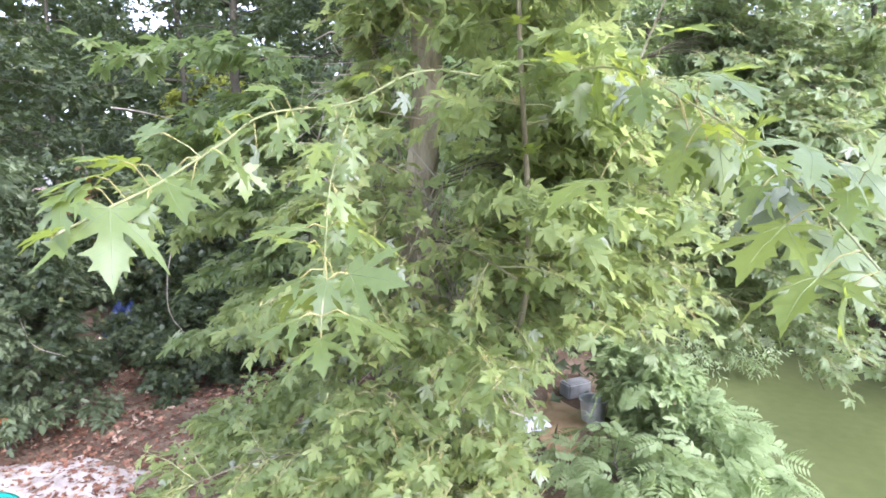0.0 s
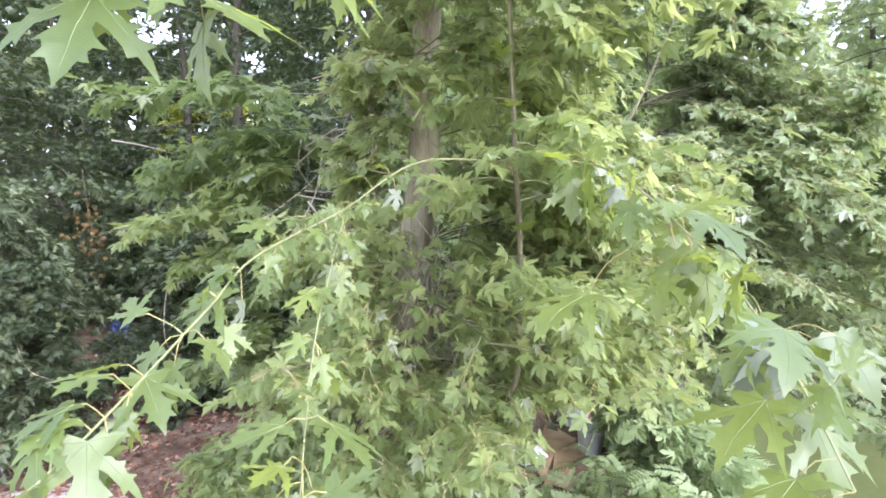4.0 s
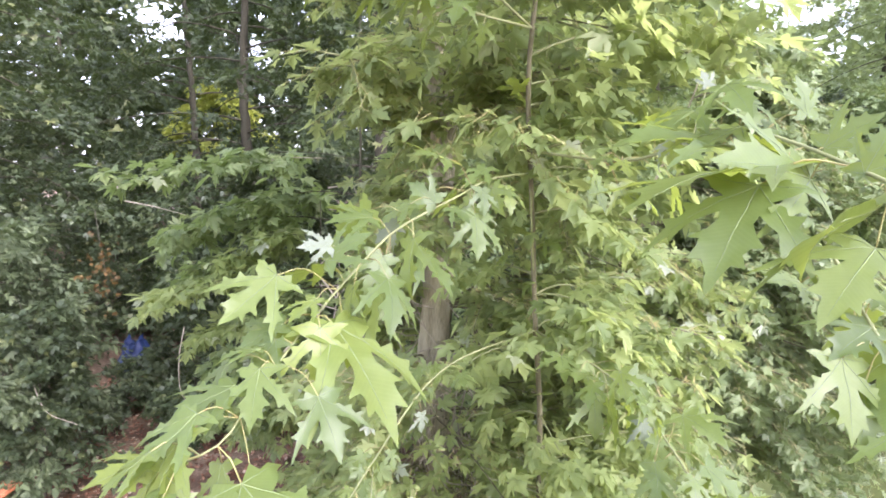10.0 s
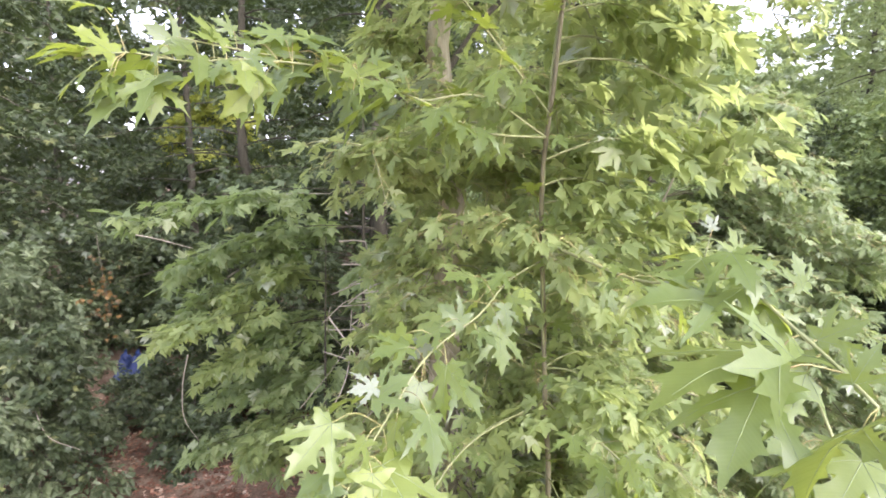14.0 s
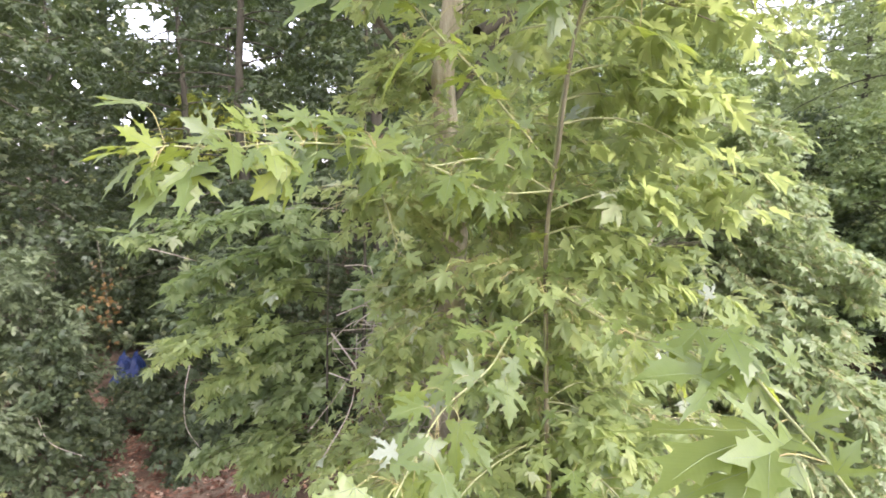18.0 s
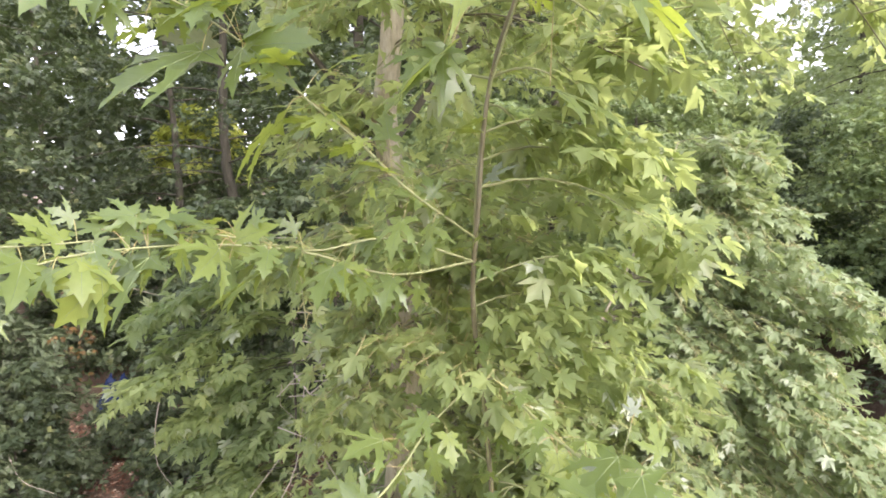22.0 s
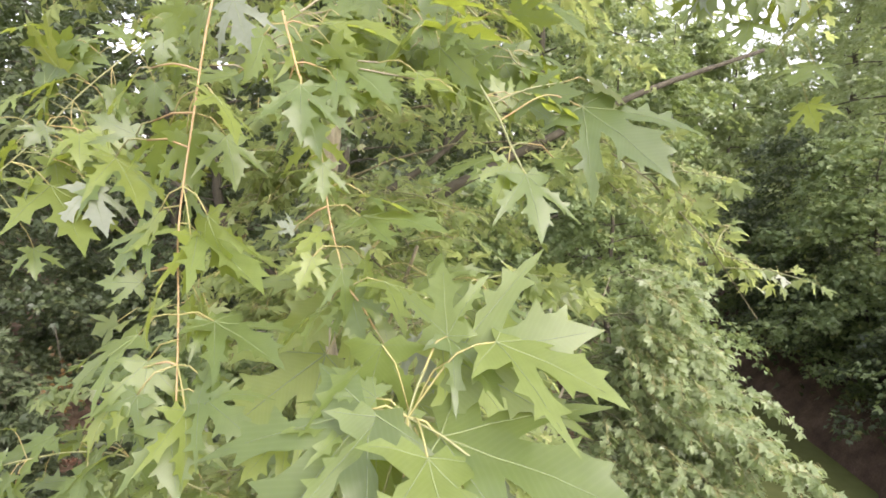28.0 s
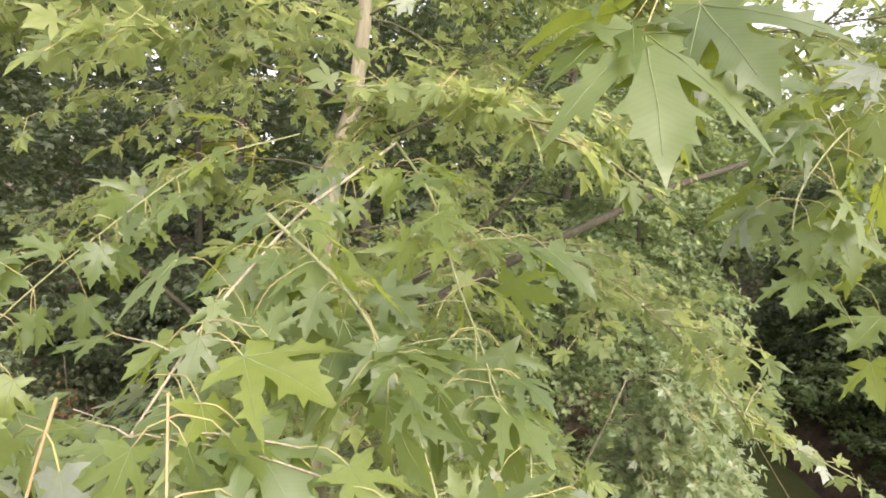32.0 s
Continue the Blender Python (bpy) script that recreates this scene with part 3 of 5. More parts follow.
def clear_of_drone(p):
    """Leaves that leave the flight column free."""
    x, y, z = p.T
    off_axis = np.abs(x + 0.17)
    before_trunk = (off_axis < np.where(z < 2.95, 0.17, 0.145)) & (y < 2.62) & (z > 2.93 - 0.27 * y) & (z < 5.3) & (np.sin(x * 977.0 + z * 531.0) < np.where(z < 2.95, 0.86, np.where(z < 3.5, -0.75, 0.3)))
    path_gap = ((x > 0.5) & (z < 2.2)) | ((x > 0.24) & (z < 2.9 - 0.31 * y)) | ((x > 0.24) & (z < 1.75))
    before_stem = (np.abs(x - 0.12) < 0.05) & (y < 2.1) & (z > 2.1) & (z < 3.4) & (np.sin(x * 811.0 + z * 433.0) < 0.5)
    # open air round the stout limb, and a thinner far side
    ahead = y - 0.4
    round_limb = (x > 0.45 + 0.04 * ahead) & (x < 0.45 + 0.21 * ahead) & (np.abs(z - 5.33 + 0.05 * ahead) < 0.11 * ahead) & (y < 3.0)
    far_side = (y > 3.1) & (np.sin(x * 733.0 + y * 611.0) > 0.1)
    return (y > 1.45) & ~path_gap & ~before_trunk & ~before_stem & ~round_limb & ~far_side


def maple_reach(z):
    return float(np.interp(z, [0.4, 1.0, 2.5, 4.0, 5.0, 6.0, 7.2], [1.9, 1.9, 1.5, 1.2, 1.3, 1.8, 1.4]))


maple_rows = []
for h, az, ln, rise, droop, tw, per, tl in bough_rows(rm, 92, 0.35, 6.9, maple_reach, rise=0.35, droop=0.5, twigs=28, per=9, twig_len=0.40):
    if math.cos(az) < -0.1 and 1.9 < h < 5.2:
        ln *= 0.45 if h < 2.8 else 0.26
        tl *= 0.75 if h < 2.8 else 0.5
        tw = tw if h < 2.8 else tw * 2 // 3
    if math.cos(az) > 0.4 and 3.1 < h < 5.2:
        ln *= 0.75
    if h < 1.75 and math.cos(az) > 0.2 and math.sin(az) > -0.4:
        continue
    maple_rows.append((h, az, ln, rise, droop, tw, per, tl))
# long boughs that arch out over the water
for k in range(13):
    ln = rm.uniform(0.8, 1.5)
    maple_rows.append((rm.uniform(2.5, 3.4), rm.uniform(-0.2, 0.75), ln, ln * rm.uniform(0.6, 0.85), ln * rm.uniform(0.85, 1.15), int(18 + 16 * ln), 11, 0.42))
# short leafy shoots towards the light, in front of the trunk
for k in range(32):
    maple_rows.append((rm.uniform(1.7, 4.2), rm.uniform(-2.0, -0.1), rm.uniform(0.45, 0.95), rm.uniform(0.1, 0.4), rm.uniform(0.1, 0.4), 24, 10, 0.36))
# low shoots that hide the trunk's foot
for k in range(28):
    maple_rows.append((rm.uniform(1.1, 1.95), rm.uniform(-2.6, -0.9), rm.uniform(0.25, 0.55), rm.uniform(0.05, 0.2), rm.uniform(0.05, 0.2), 18, 9, 0.28))
# spreading top
for k in range(15):
    ln = rm.uniform(1.2, 2.5)
    az = rm.uniform(0, 2 * math.pi)
    maple_rows.append((rm.uniform(5.0 if math.cos(az) > 0 else 5.5, 6.4), az, ln, ln * rm.uniform(0.2, 0.6), ln * rm.uniform(0.3, 0.7), int(12 + 9 * ln), 9, 0.42))
maple = tree("silver_maple", "young silver maple with drooping leafy branches on the stream bank", "tree", MAPLE_TRUNK, 0.12, maple_rows, MID, CROWN, 31, leaf=0.05, keep=clear_of_drone, twig_lines=True, limb_base=0.003, limb_gain=0.0012, limb_mat=TWIG_BARK, flat=0.95)
MAPLE_BASE = np.array(MAPLE_TRUNK[0])
leader = smooth_line([(-0.2, 2.56, 1.85), (-0.05, 2.42, 1.98), (0.12, 2.23, 2.12), (0.20, 2.02, 2.4), (0.19, 1.92, 2.85), (0.16, 1.86, 3.17), (0.13, 1.78, 3.55), (0.09, 1.63, 3.9), (0.10, 1.55, 4.15), (0.13, 1.52, 4.45), (0.21, 1.45, 4.68), (0.30, 1.33, 4.92)], 0.06)
part("leader_stem", make_mesh("leader_stem", *tube(leader - MAPLE_BASE, np.linspace(0.0125, 0.004, len(leader)), 8, 0.08, rm), [TWIG_BARK], None, True), maple, "slender brown side stem")

# leafy sprays on the side stem, longest over the water
rs = np.random.default_rng(47)
spray_leaf = [[], [], [], []]
for k in range(42):
    at = leader[int(rs.integers(14, len(leader) - 2))]
    over_water = k % 3 == 0
    az = rs.uniform(-0.5, 0.9) if over_water else rs.uniform(0, 2 * math.pi)
    ln = rs.uniform(0.4, 0.8) if over_water else rs.uniform(0.15, 0.4)
    line, (tb, tt), *leaf_rows = bough(rs, at, az, ln, ln * rs.uniform(0.1, 0.5), ln * rs.uniform(0.3, 0.8), int(7 + 14 * ln), 6, 0.22, 0.055, clear_of_drone, 1.0)
    if clear_of_drone(line[-1:])[0]:
        part("limb", make_mesh("limb", *tube(line - MAPLE_BASE, np.linspace(0.0035, 0.0012, len(line)), 5), [GREEN_STEM], None, True), maple)
    for store, row in zip(spray_leaf, leaf_rows):
        store.append(row)
sp_, sf_, su_, ss_ = (np.concatenate(store) for store in spray_leaf)
part("crown", make_mesh("crown", *scatter(MID, sp_ - MAPLE_BASE, sf_, su_, ss_, rs), [CROWN]), maple, kind="stuff")

LEAF_COUNT = 0


def maple_branch(key, points, r0, r1, auto, leaves):
    """A branch beside the flight path, with single leaves on stalks.
    auto: (first, last, spacing, size) of paired leaves along it; leaves: rows of stalk end and tip."""
    global LEAF_COUNT
    rng = np.random.default_rng(sum(ord(c) * 7 for c in key) + 3)
    gap_to_stem = np.linalg.norm(leader - np.array(points[0]), axis=1)
    if 0.004 < gap_to_stem.min() < 0.3:
        points = [tuple(leader[int(gap_to_stem.argmin())])] + list(points)[1:]
    line = smooth_line(points, 0.02)
    rad = np.linspace(r0, r1, len(line))
    h = Heap()
    v, f = tube(line - MAPLE_BASE, rad, 6)
    h.add(v, f, 0)
    done = []
    for row in leaves:
        j, e = np.array(row[:3]), np.array(row[3:])
        k = int(np.argmin(np.linalg.norm(line - j - (0, 0, 0.01), axis=1)))
        done.append((line[k], j, e - j, 1.02 * np.linalg.norm(e - j) / 1.18, (np.array([0.0, -0.7, 0.7]) if e[2] > j[2] else np.array([0.0, -0.1, 1.0])) + rng.normal(0, 0.32, 3)))
    seg = np.linalg.norm(np.diff(line, axis=0), axis=1)
    arc = np.concatenate([[0], np.cumsum(seg)])
    first, last, gap, size = auto
    s = first * arc[-1]
    while s < last * arc[-1]:
        k = int(np.searchsorted(arc, s))
        k = min(max(k, 1), len(line) - 2)
        t = line[k + 1] - line[k - 1]
        t /= np.linalg.norm(t)
        side = np.cross(t, (0, 0, 1.0))
        side /= np.linalg.norm(side) + 1e-6
        if rng.random() < 0.5:
            side = side * 0.4 + np.cross(side, t) * 0.9
        for sg in (-1, 1, rng.uniform(-0.6, 0.6)):
            sz = size * rng.uniform(0.5, 1.0)
            d = side * sg * rng.uniform(0.6, 1.0) + t * rng.uniform(0.2, 0.7) + np.array([0, 0, rng.uniform(-0.3, 0.25)])
            d /= np.linalg.norm(d)
            j = line[k] + d * sz * rng.uniform(0.6, 1.15)
            if math.hypot(j[0] - 0.1, j[1] - 0.2) < 0.3:
                continue
            b = d * 0.8 + t * 0.3 + np.array([0, 0, -rng.uniform(0.2, 1.0)]) + rng.normal(0, 0.2, 3)
            done.append((line[k], j, b, sz, np.array([0, -0.08, 1.0]) + rng.normal(0, 0.38, 3)))
        s += 1.4 * gap * rng.uniform(0.7, 1.3)
    for node, j, d, sz, up in done:
        d = d / np.linalg.norm(d)
        span = np.linalg.norm(j - node)
        stalk = 0.75 * sz
        if span > 1.5 * stalk:
            # a small side twig carries this leaf
            bud = j + (node - j) * stalk / span + np.array([0, 0, 0.25 * stalk])
            h.add(*tube(smooth_line([node, (node + bud) / 2 + (0, 0, 0.04 * span), bud], 0.02) - MAPLE_BASE, [0.0011], 4), 0)
            node, span = bud, stalk
        mid = node * 0.45 + j * 0.55 + np.array([0, 0, 0.2 * span])
        h.add(*tube(smooth_line([node, mid, j], 0.012) - MAPLE_BASE, min(0.0011, max(0.0008, sz * 0.009)), 4), 1)
    stem = part("branch", h.mesh("branch", [BARK if key == "J1" else TAN_STEM if key in ("I1", "I2") else GREEN_STEM, PETIOLE]), maple, "green-brown twig with yellow leaf stalks")
    for node, j, d, sz, up in done:
        ob = part("leaf", NEAR_LEAVES[LEAF_COUNT % len(NEAR_LEAVES)], stem)
        LEAF_COUNT += 1
        rot = frames_from(np.array(d, float)[None], np.array(up)[None])[0]
        ob.matrix_local = Matrix.Translation(j - MAPLE_BASE) @ Matrix(rot.tolist()).to_4x4() @ Matrix.Scale(sz, 4)


maple_branch("stem shoots", [tuple(p) for p in leader[3::6]], 0.004, 0.003, (0.1, 0.98, 0.13, 0.075), [])
maple_branch('A', [(0.118, 1.66, 3.151), (-0.127, 1.56, 3.157), (-0.287, 1.292, 3.041), (-0.369, 0.982, 2.981), (-0.389, 0.843, 2.928), (-0.411, 0.715, 2.875), (-0.417, 0.611, 2.847), (-0.428, 0.558, 2.828)], 0.0032, 0.0013, (0.25, 0.95, 0.05, 0.052),
             [(-0.411, 0.715, 2.875, -0.366, 0.669, 2.834), (-0.427, 0.614, 2.87, -0.45, 0.571, 2.854), (-0.431, 0.698, 2.894, -0.466, 0.667, 2.89),
              (-0.409, 0.611, 2.849, -0.382, 0.563, 2.788), (-0.423, 0.558, 2.833, -0.437, 0.527, 2.825), (-0.385, 0.875, 2.942, -0.418, 0.818, 2.89),
              (-0.45, 0.773, 2.93, -0.48, 0.806, 2.951), (-0.44, 0.592, 2.861, -0.423, 0.557, 2.819)])
maple_branch('A2', [(-0.287, 1.291, 3.029), (-0.26, 0.919, 2.89), (-0.232, 0.728, 2.818), (-0.218, 0.641, 2.771), (-0.212, 0.595, 2.731)], 0.0015, 0.0009, (0.1, 0.95, 0.08, 0.045),
             [(-0.212, 0.595, 2.726, -0.203, 0.552, 2.709), (-0.242, 0.641, 2.774, -0.269, 0.6, 2.763), (-0.191, 0.642, 2.779, -0.136, 0.602, 2.78),
              (-0.252, 0.708, 2.82, -0.307, 0.667, 2.815), (-0.201, 0.708, 2.822, -0.143, 0.655, 2.803), (-0.232, 0.597, 2.745, -0.26, 0.556, 2.738),
              (-0.184, 0.597, 2.747, -0.128, 0.556, 2.735), (-0.248, 0.64, 2.76, -0.24, 0.697, 2.734)])
maple_branch('B', [(0.118, 1.701, 3.683), (-0.014, 1.497, 3.657), (-0.106, 1.291, 3.62), (-0.213, 1.184, 3.568), (-0.273, 1.077, 3.512), (-0.334, 0.947, 3.439), (-0.37, 0.839, 3.383), (-0.393, 0.784, 3.35), (-0.447, 0.753, 3.337)], 0.0032, 0.0013, (0.2, 0.97, 0.055, 0.095),
             [(-0.447, 0.754, 3.349, -0.498, 0.705, 3.354), (-0.447, 0.753, 3.337, -0.423, 0.705, 3.284), (-0.439, 0.716, 3.289, -0.433, 0.633, 3.195),
              (-0.291, 0.967, 3.446, -0.175, 0.852, 3.344), (-0.361, 0.769, 3.31, -0.247, 0.689, 3.25), (-0.392, 0.791, 3.323, -0.396, 0.744, 3.273),
              (-0.363, 0.917, 3.439, -0.389, 0.881, 3.397), (-0.306, 1.032, 3.556, -0.349, 1.003, 3.561), (-0.391, 0.841, 3.401, -0.45, 0.78, 3.389),
              (-0.413, 0.84, 3.387, -0.406, 0.815, 3.357), (-0.315, 1.029, 3.533, -0.247, 1.035, 3.582), (-0.171, 1.178, 3.525, -0.109, 1.119, 3.461),
              (-0.235, 1.129, 3.526, -0.254, 1.07, 3.459), (-0.373, 0.886, 3.435, -0.431, 0.866, 3.432), (-0.143, 1.24, 3.612, -0.199, 1.246, 3.657)])
maple_branch('R0', [(0.157, 1.761, 3.152), (0.317, 1.456, 3.139), (0.402, 1.134, 2.992), (0.412, 0.918, 2.883), (0.385, 0.769, 2.825), (0.357, 0.652, 2.774)], 0.0032, 0.0013, (0.15, 0.9, 0.05, 0.1),
             [(0.328, 0.7, 2.76, 0.239, 0.636, 2.732), (0.403, 0.915, 2.857, 0.347, 0.855, 2.788), (0.376, 0.733, 2.854, 0.36, 0.708, 2.816),
              (0.391, 0.837, 2.881, 0.407, 0.792, 2.845), (0.355, 0.807, 2.808, 0.26, 0.75, 2.758), (0.329, 0.658, 2.749, 0.287, 0.613, 2.715),
              (0.401, 1.13, 2.96, 0.467, 1.079, 2.955), (0.358, 1.125, 2.918, 0.305, 1.066, 2.856), (0.371, 1.258, 3.166, 0.414, 1.157, 3.16),
              (0.228, 1.219, 2.867, 0.102, 1.115, 2.847), (0.387, 0.716, 2.879, 0.405, 0.721, 2.917)])
maple_branch('M', [(0.394, 0.93, 3.589), (0.364, 0.787, 3.493), (0.364, 0.707, 3.426), (0.358, 0.629, 3.361)], 0.003, 0.0013, (0.2, 0.8, 0.08, 0.08),
             [(0.37, 0.763, 3.469, 0.323, 0.705, 3.406), (0.354, 0.715, 3.407, 0.32, 0.669, 3.364), (0.358, 0.67, 3.369, 0.317, 0.625, 3.331),
              (0.376, 0.708, 3.435, 0.39, 0.679, 3.44), (0.364, 0.787, 3.493, 0.294, 0.745, 3.477), (0.353, 0.648, 3.357, 0.352, 0.624, 3.326),
              (0.364, 0.791, 3.525, 0.395, 0.771, 3.526), (0.335, 0.872, 3.528, 0.271, 0.835, 3.545)])
maple_branch('C', [(0.093, 1.553, 3.678), (0.246, 1.302, 3.695), (0.313, 1.106, 3.737), (0.331, 1.015, 3.732), (0.322, 0.89, 3.706), (0.324, 0.805, 3.68), (0.318, 0.721, 3.655)], 0.0042, 0.0022, (0.25, 0.7, 0.05, 0.085),
             [(0.34, 1.168, 3.819, 0.33, 1.172, 3.85), (0.38, 0.956, 3.746, 0.372, 0.964, 3.805), (0.293, 1.111, 3.772, 0.211, 1.055, 3.731),
              (0.293, 0.866, 3.677, 0.077, 0.783, 3.661), (0.232, 0.802, 3.653, 0.143, 0.729, 3.56), (0.299, 0.718, 3.631, 0.161, 0.655, 3.614),
              (0.319, 0.763, 3.666, 0.336, 0.751, 3.723), (0.294, 1.012, 3.71, 0.131, 0.995, 3.733), (0.299, 0.713, 3.594, 0.216, 0.648, 3.559),
              (0.321, 1.015, 3.737, 0.228, 0.97, 3.701), (0.332, 0.848, 3.697, 0.372, 0.813, 3.735), (0.303, 0.823, 3.66, 0.181, 0.767, 3.693),
              (0.364, 1.111, 3.772, 0.344, 1.119, 3.832)])
maple_branch('D', [(0.052, 1.477, 3.969), (-0.09, 1.417, 4.03), (-0.236, 1.326, 4.09), (-0.339, 1.251, 4.119), (-0.426, 1.173, 4.132), (-0.541, 1.104, 4.13), (-0.609, 1.052, 4.115), (-0.685, 1.003, 4.119), (-0.733, 0.95, 4.098)], 0.0032, 0.0013, (0.15, 0.97, 0.055, 0.085),
             [(-0.651, 1.028, 4.087, -0.72, 0.935, 3.997), (-0.724, 0.951, 4.106, -0.775, 0.91, 4.098), (-0.697, 0.992, 4.115, -0.741, 0.957, 4.148),
              (-0.618, 1.055, 4.134, -0.664, 1.02, 4.169), (-0.485, 1.161, 4.184, -0.547, 1.142, 4.188), (-0.541, 1.103, 4.125, -0.509, 1.044, 4.072),
              (-0.464, 1.151, 4.116, -0.556, 1.092, 4.05), (-0.656, 1.028, 4.087, -0.639, 0.977, 4.017), (-0.579, 1.077, 4.154, -0.59, 1.06, 4.172),
              (-0.292, 1.245, 4.082, -0.41, 1.187, 4.022), (-0.464, 1.16, 4.179, -0.379, 1.159, 4.179), (-0.712, 0.97, 4.097, -0.753, 0.921, 4.04),
              (-0.421, 1.158, 4.168, -0.463, 1.164, 4.205), (-0.716, 0.952, 4.114, -0.769, 0.932, 4.114), (-0.237, 1.345, 4.079, -0.16, 1.341, 4.054),
              (-0.385, 1.251, 4.116, -0.292, 1.257, 4.163)])
maple_branch('G', [(0.064, 1.452, 4.095), (-0.053, 1.388, 4.209), (-0.147, 1.341, 4.308), (-0.225, 1.311, 4.376), (-0.329, 1.264, 4.474), (-0.399, 1.21, 4.52), (-0.458, 1.152, 4.538), (-0.512, 1.093, 4.547)], 0.0032, 0.0013, (0.15, 0.95, 0.065, 0.085),
             [(-0.382, 1.22, 4.451, -0.517, 1.14, 4.371), (-0.329, 1.264, 4.479, -0.268, 1.259, 4.511), (-0.319, 1.263, 4.468, -0.191, 1.222, 4.471),
              (-0.273, 1.286, 4.345, -0.356, 1.213, 4.249), (-0.325, 1.252, 4.462, -0.331, 1.19, 4.377), (-0.435, 1.196, 4.564, -0.521, 1.151, 4.53),
              (-0.475, 1.114, 4.555, -0.536, 1.097, 4.577), (-0.35, 1.219, 4.586, -0.295, 1.195, 4.561), (-0.456, 1.185, 4.481, -0.499, 1.161, 4.457),
              (-0.186, 1.298, 4.433, -0.127, 1.303, 4.469), (-0.538, 1.087, 4.503, -0.514, 1.072, 4.539), (-0.512, 1.092, 4.543, -0.531, 1.022, 4.469),
              (-0.37, 1.216, 4.567, -0.444, 1.196, 4.564), (-0.292, 1.272, 4.607, -0.251, 1.271, 4.601), (-0.198, 1.289, 4.365, -0.146, 1.284, 4.332)])
maple_branch('H', [(0.064, 1.494, 4.031), (-0.095, 1.405, 4.109), (-0.241, 1.353, 4.094), (-0.339, 1.277, 4.126), (-0.417, 1.22, 4.147), (-0.503, 1.16, 4.148), (-0.576, 1.079, 4.148), (-0.62, 1.039, 4.151)], 0.0032, 0.0013, (0.2, 0.8, 0.05, 0.08),
             [(-0.453, 1.207, 4.125, -0.524, 1.149, 4.068), (-0.564, 1.1, 4.151, -0.611, 1.066, 4.196), (-0.533, 1.119, 4.145, -0.503, 1.091, 4.092),
              (-0.512, 1.16, 4.153, -0.454, 1.165, 4.19), (-0.33, 1.261, 4.157, -0.308, 1.265, 4.188), (-0.306, 1.304, 4.107, -0.386, 1.245, 4.042),
              (-0.595, 1.056, 4.128, -0.564, 0.988, 4.075), (-0.56, 1.124, 4.182, -0.59, 1.107, 4.204), (-0.253, 1.353, 4.094, -0.184, 1.298, 4.066)])
maple_branch('TOPR', [(0.253, 1.337, 4.813), (0.254, 1.31, 4.838), (0.223, 1.264, 4.866), (0.199, 1.206, 4.887)], 0.003, 0.0013, (2, 3, 0.1, 0.1),
             [(0.093, 1.319, 4.682, -0.111, 1.22, 4.554), (0.038, 1.287, 4.467, -0.07, 1.224, 4.376), (0.176, 1.296, 4.874, 0.024, 1.185, 4.734),
              (0.295, 1.283, 4.582, 0.459, 1.162, 4.456), (0.349, 1.245, 4.739, 0.498, 1.123, 4.606), (0.223, 1.327, 4.397, 0.351, 1.245, 4.329),
              (0.353, 1.29, 4.633, 0.446, 1.226, 4.613), (0.295, 1.323, 4.718, 0.336, 1.258, 4.623), (0.36, 1.19, 4.847, 0.473, 1.105, 4.755),
              (0.324, 1.195, 4.883, 0.423, 1.137, 4.834), (0.44, 1.14, 4.859, 0.51, 1.069, 4.787), (0.209, 1.324, 4.861, 0.216, 1.285, 4.804),
              (0.023, 1.34, 4.481, -0.058, 1.279, 4.404), (0.034, 1.338, 4.47, 0.026, 1.272, 4.362), (0.359, 1.242, 4.72, 0.472, 1.185, 4.75)])
maple_branch('TUFT', [(0.34, 0.687, 4.841), (0.329, 0.63, 4.872), (0.324, 0.593, 4.891), (0.323, 0.574, 4.9)], 0.003, 0.0015, (2, 3, 0.1, 0.1),
             [(0.294, 0.566, 4.91, 0.212, 0.503, 4.822), (0.302, 0.565, 4.905, 0.299, 0.523, 4.823), (0.32, 0.547, 4.852, 0.374, 0.498, 4.798),
              (0.327, 0.534, 4.834, 0.333, 0.471, 4.75), (0.348, 0.571, 4.884, 0.49, 0.516, 4.861), (0.355, 0.612, 4.952, 0.35, 0.64, 5.01),
              (0.355, 0.612, 4.952, 0.401, 0.576, 4.916), (0.299, 0.576, 4.915, 0.265, 0.59, 4.937), (0.359, 0.609, 4.934, 0.479, 0.602, 4.961),
              (0.228, 0.583, 4.887, 0.193, 0.559, 4.858), (0.393, 0.547, 4.857, 0.409, 0.533, 4.831), (0.355, 0.516, 4.779, 0.394, 0.492, 4.758),
              (0.394, 0.601, 4.95, 0.49, 0.565, 4.921), (0.29, 0.518, 4.793, 0.238, 0.494, 4.763), (0.285, 0.574, 4.899, 0.233, 0.555, 4.903)])
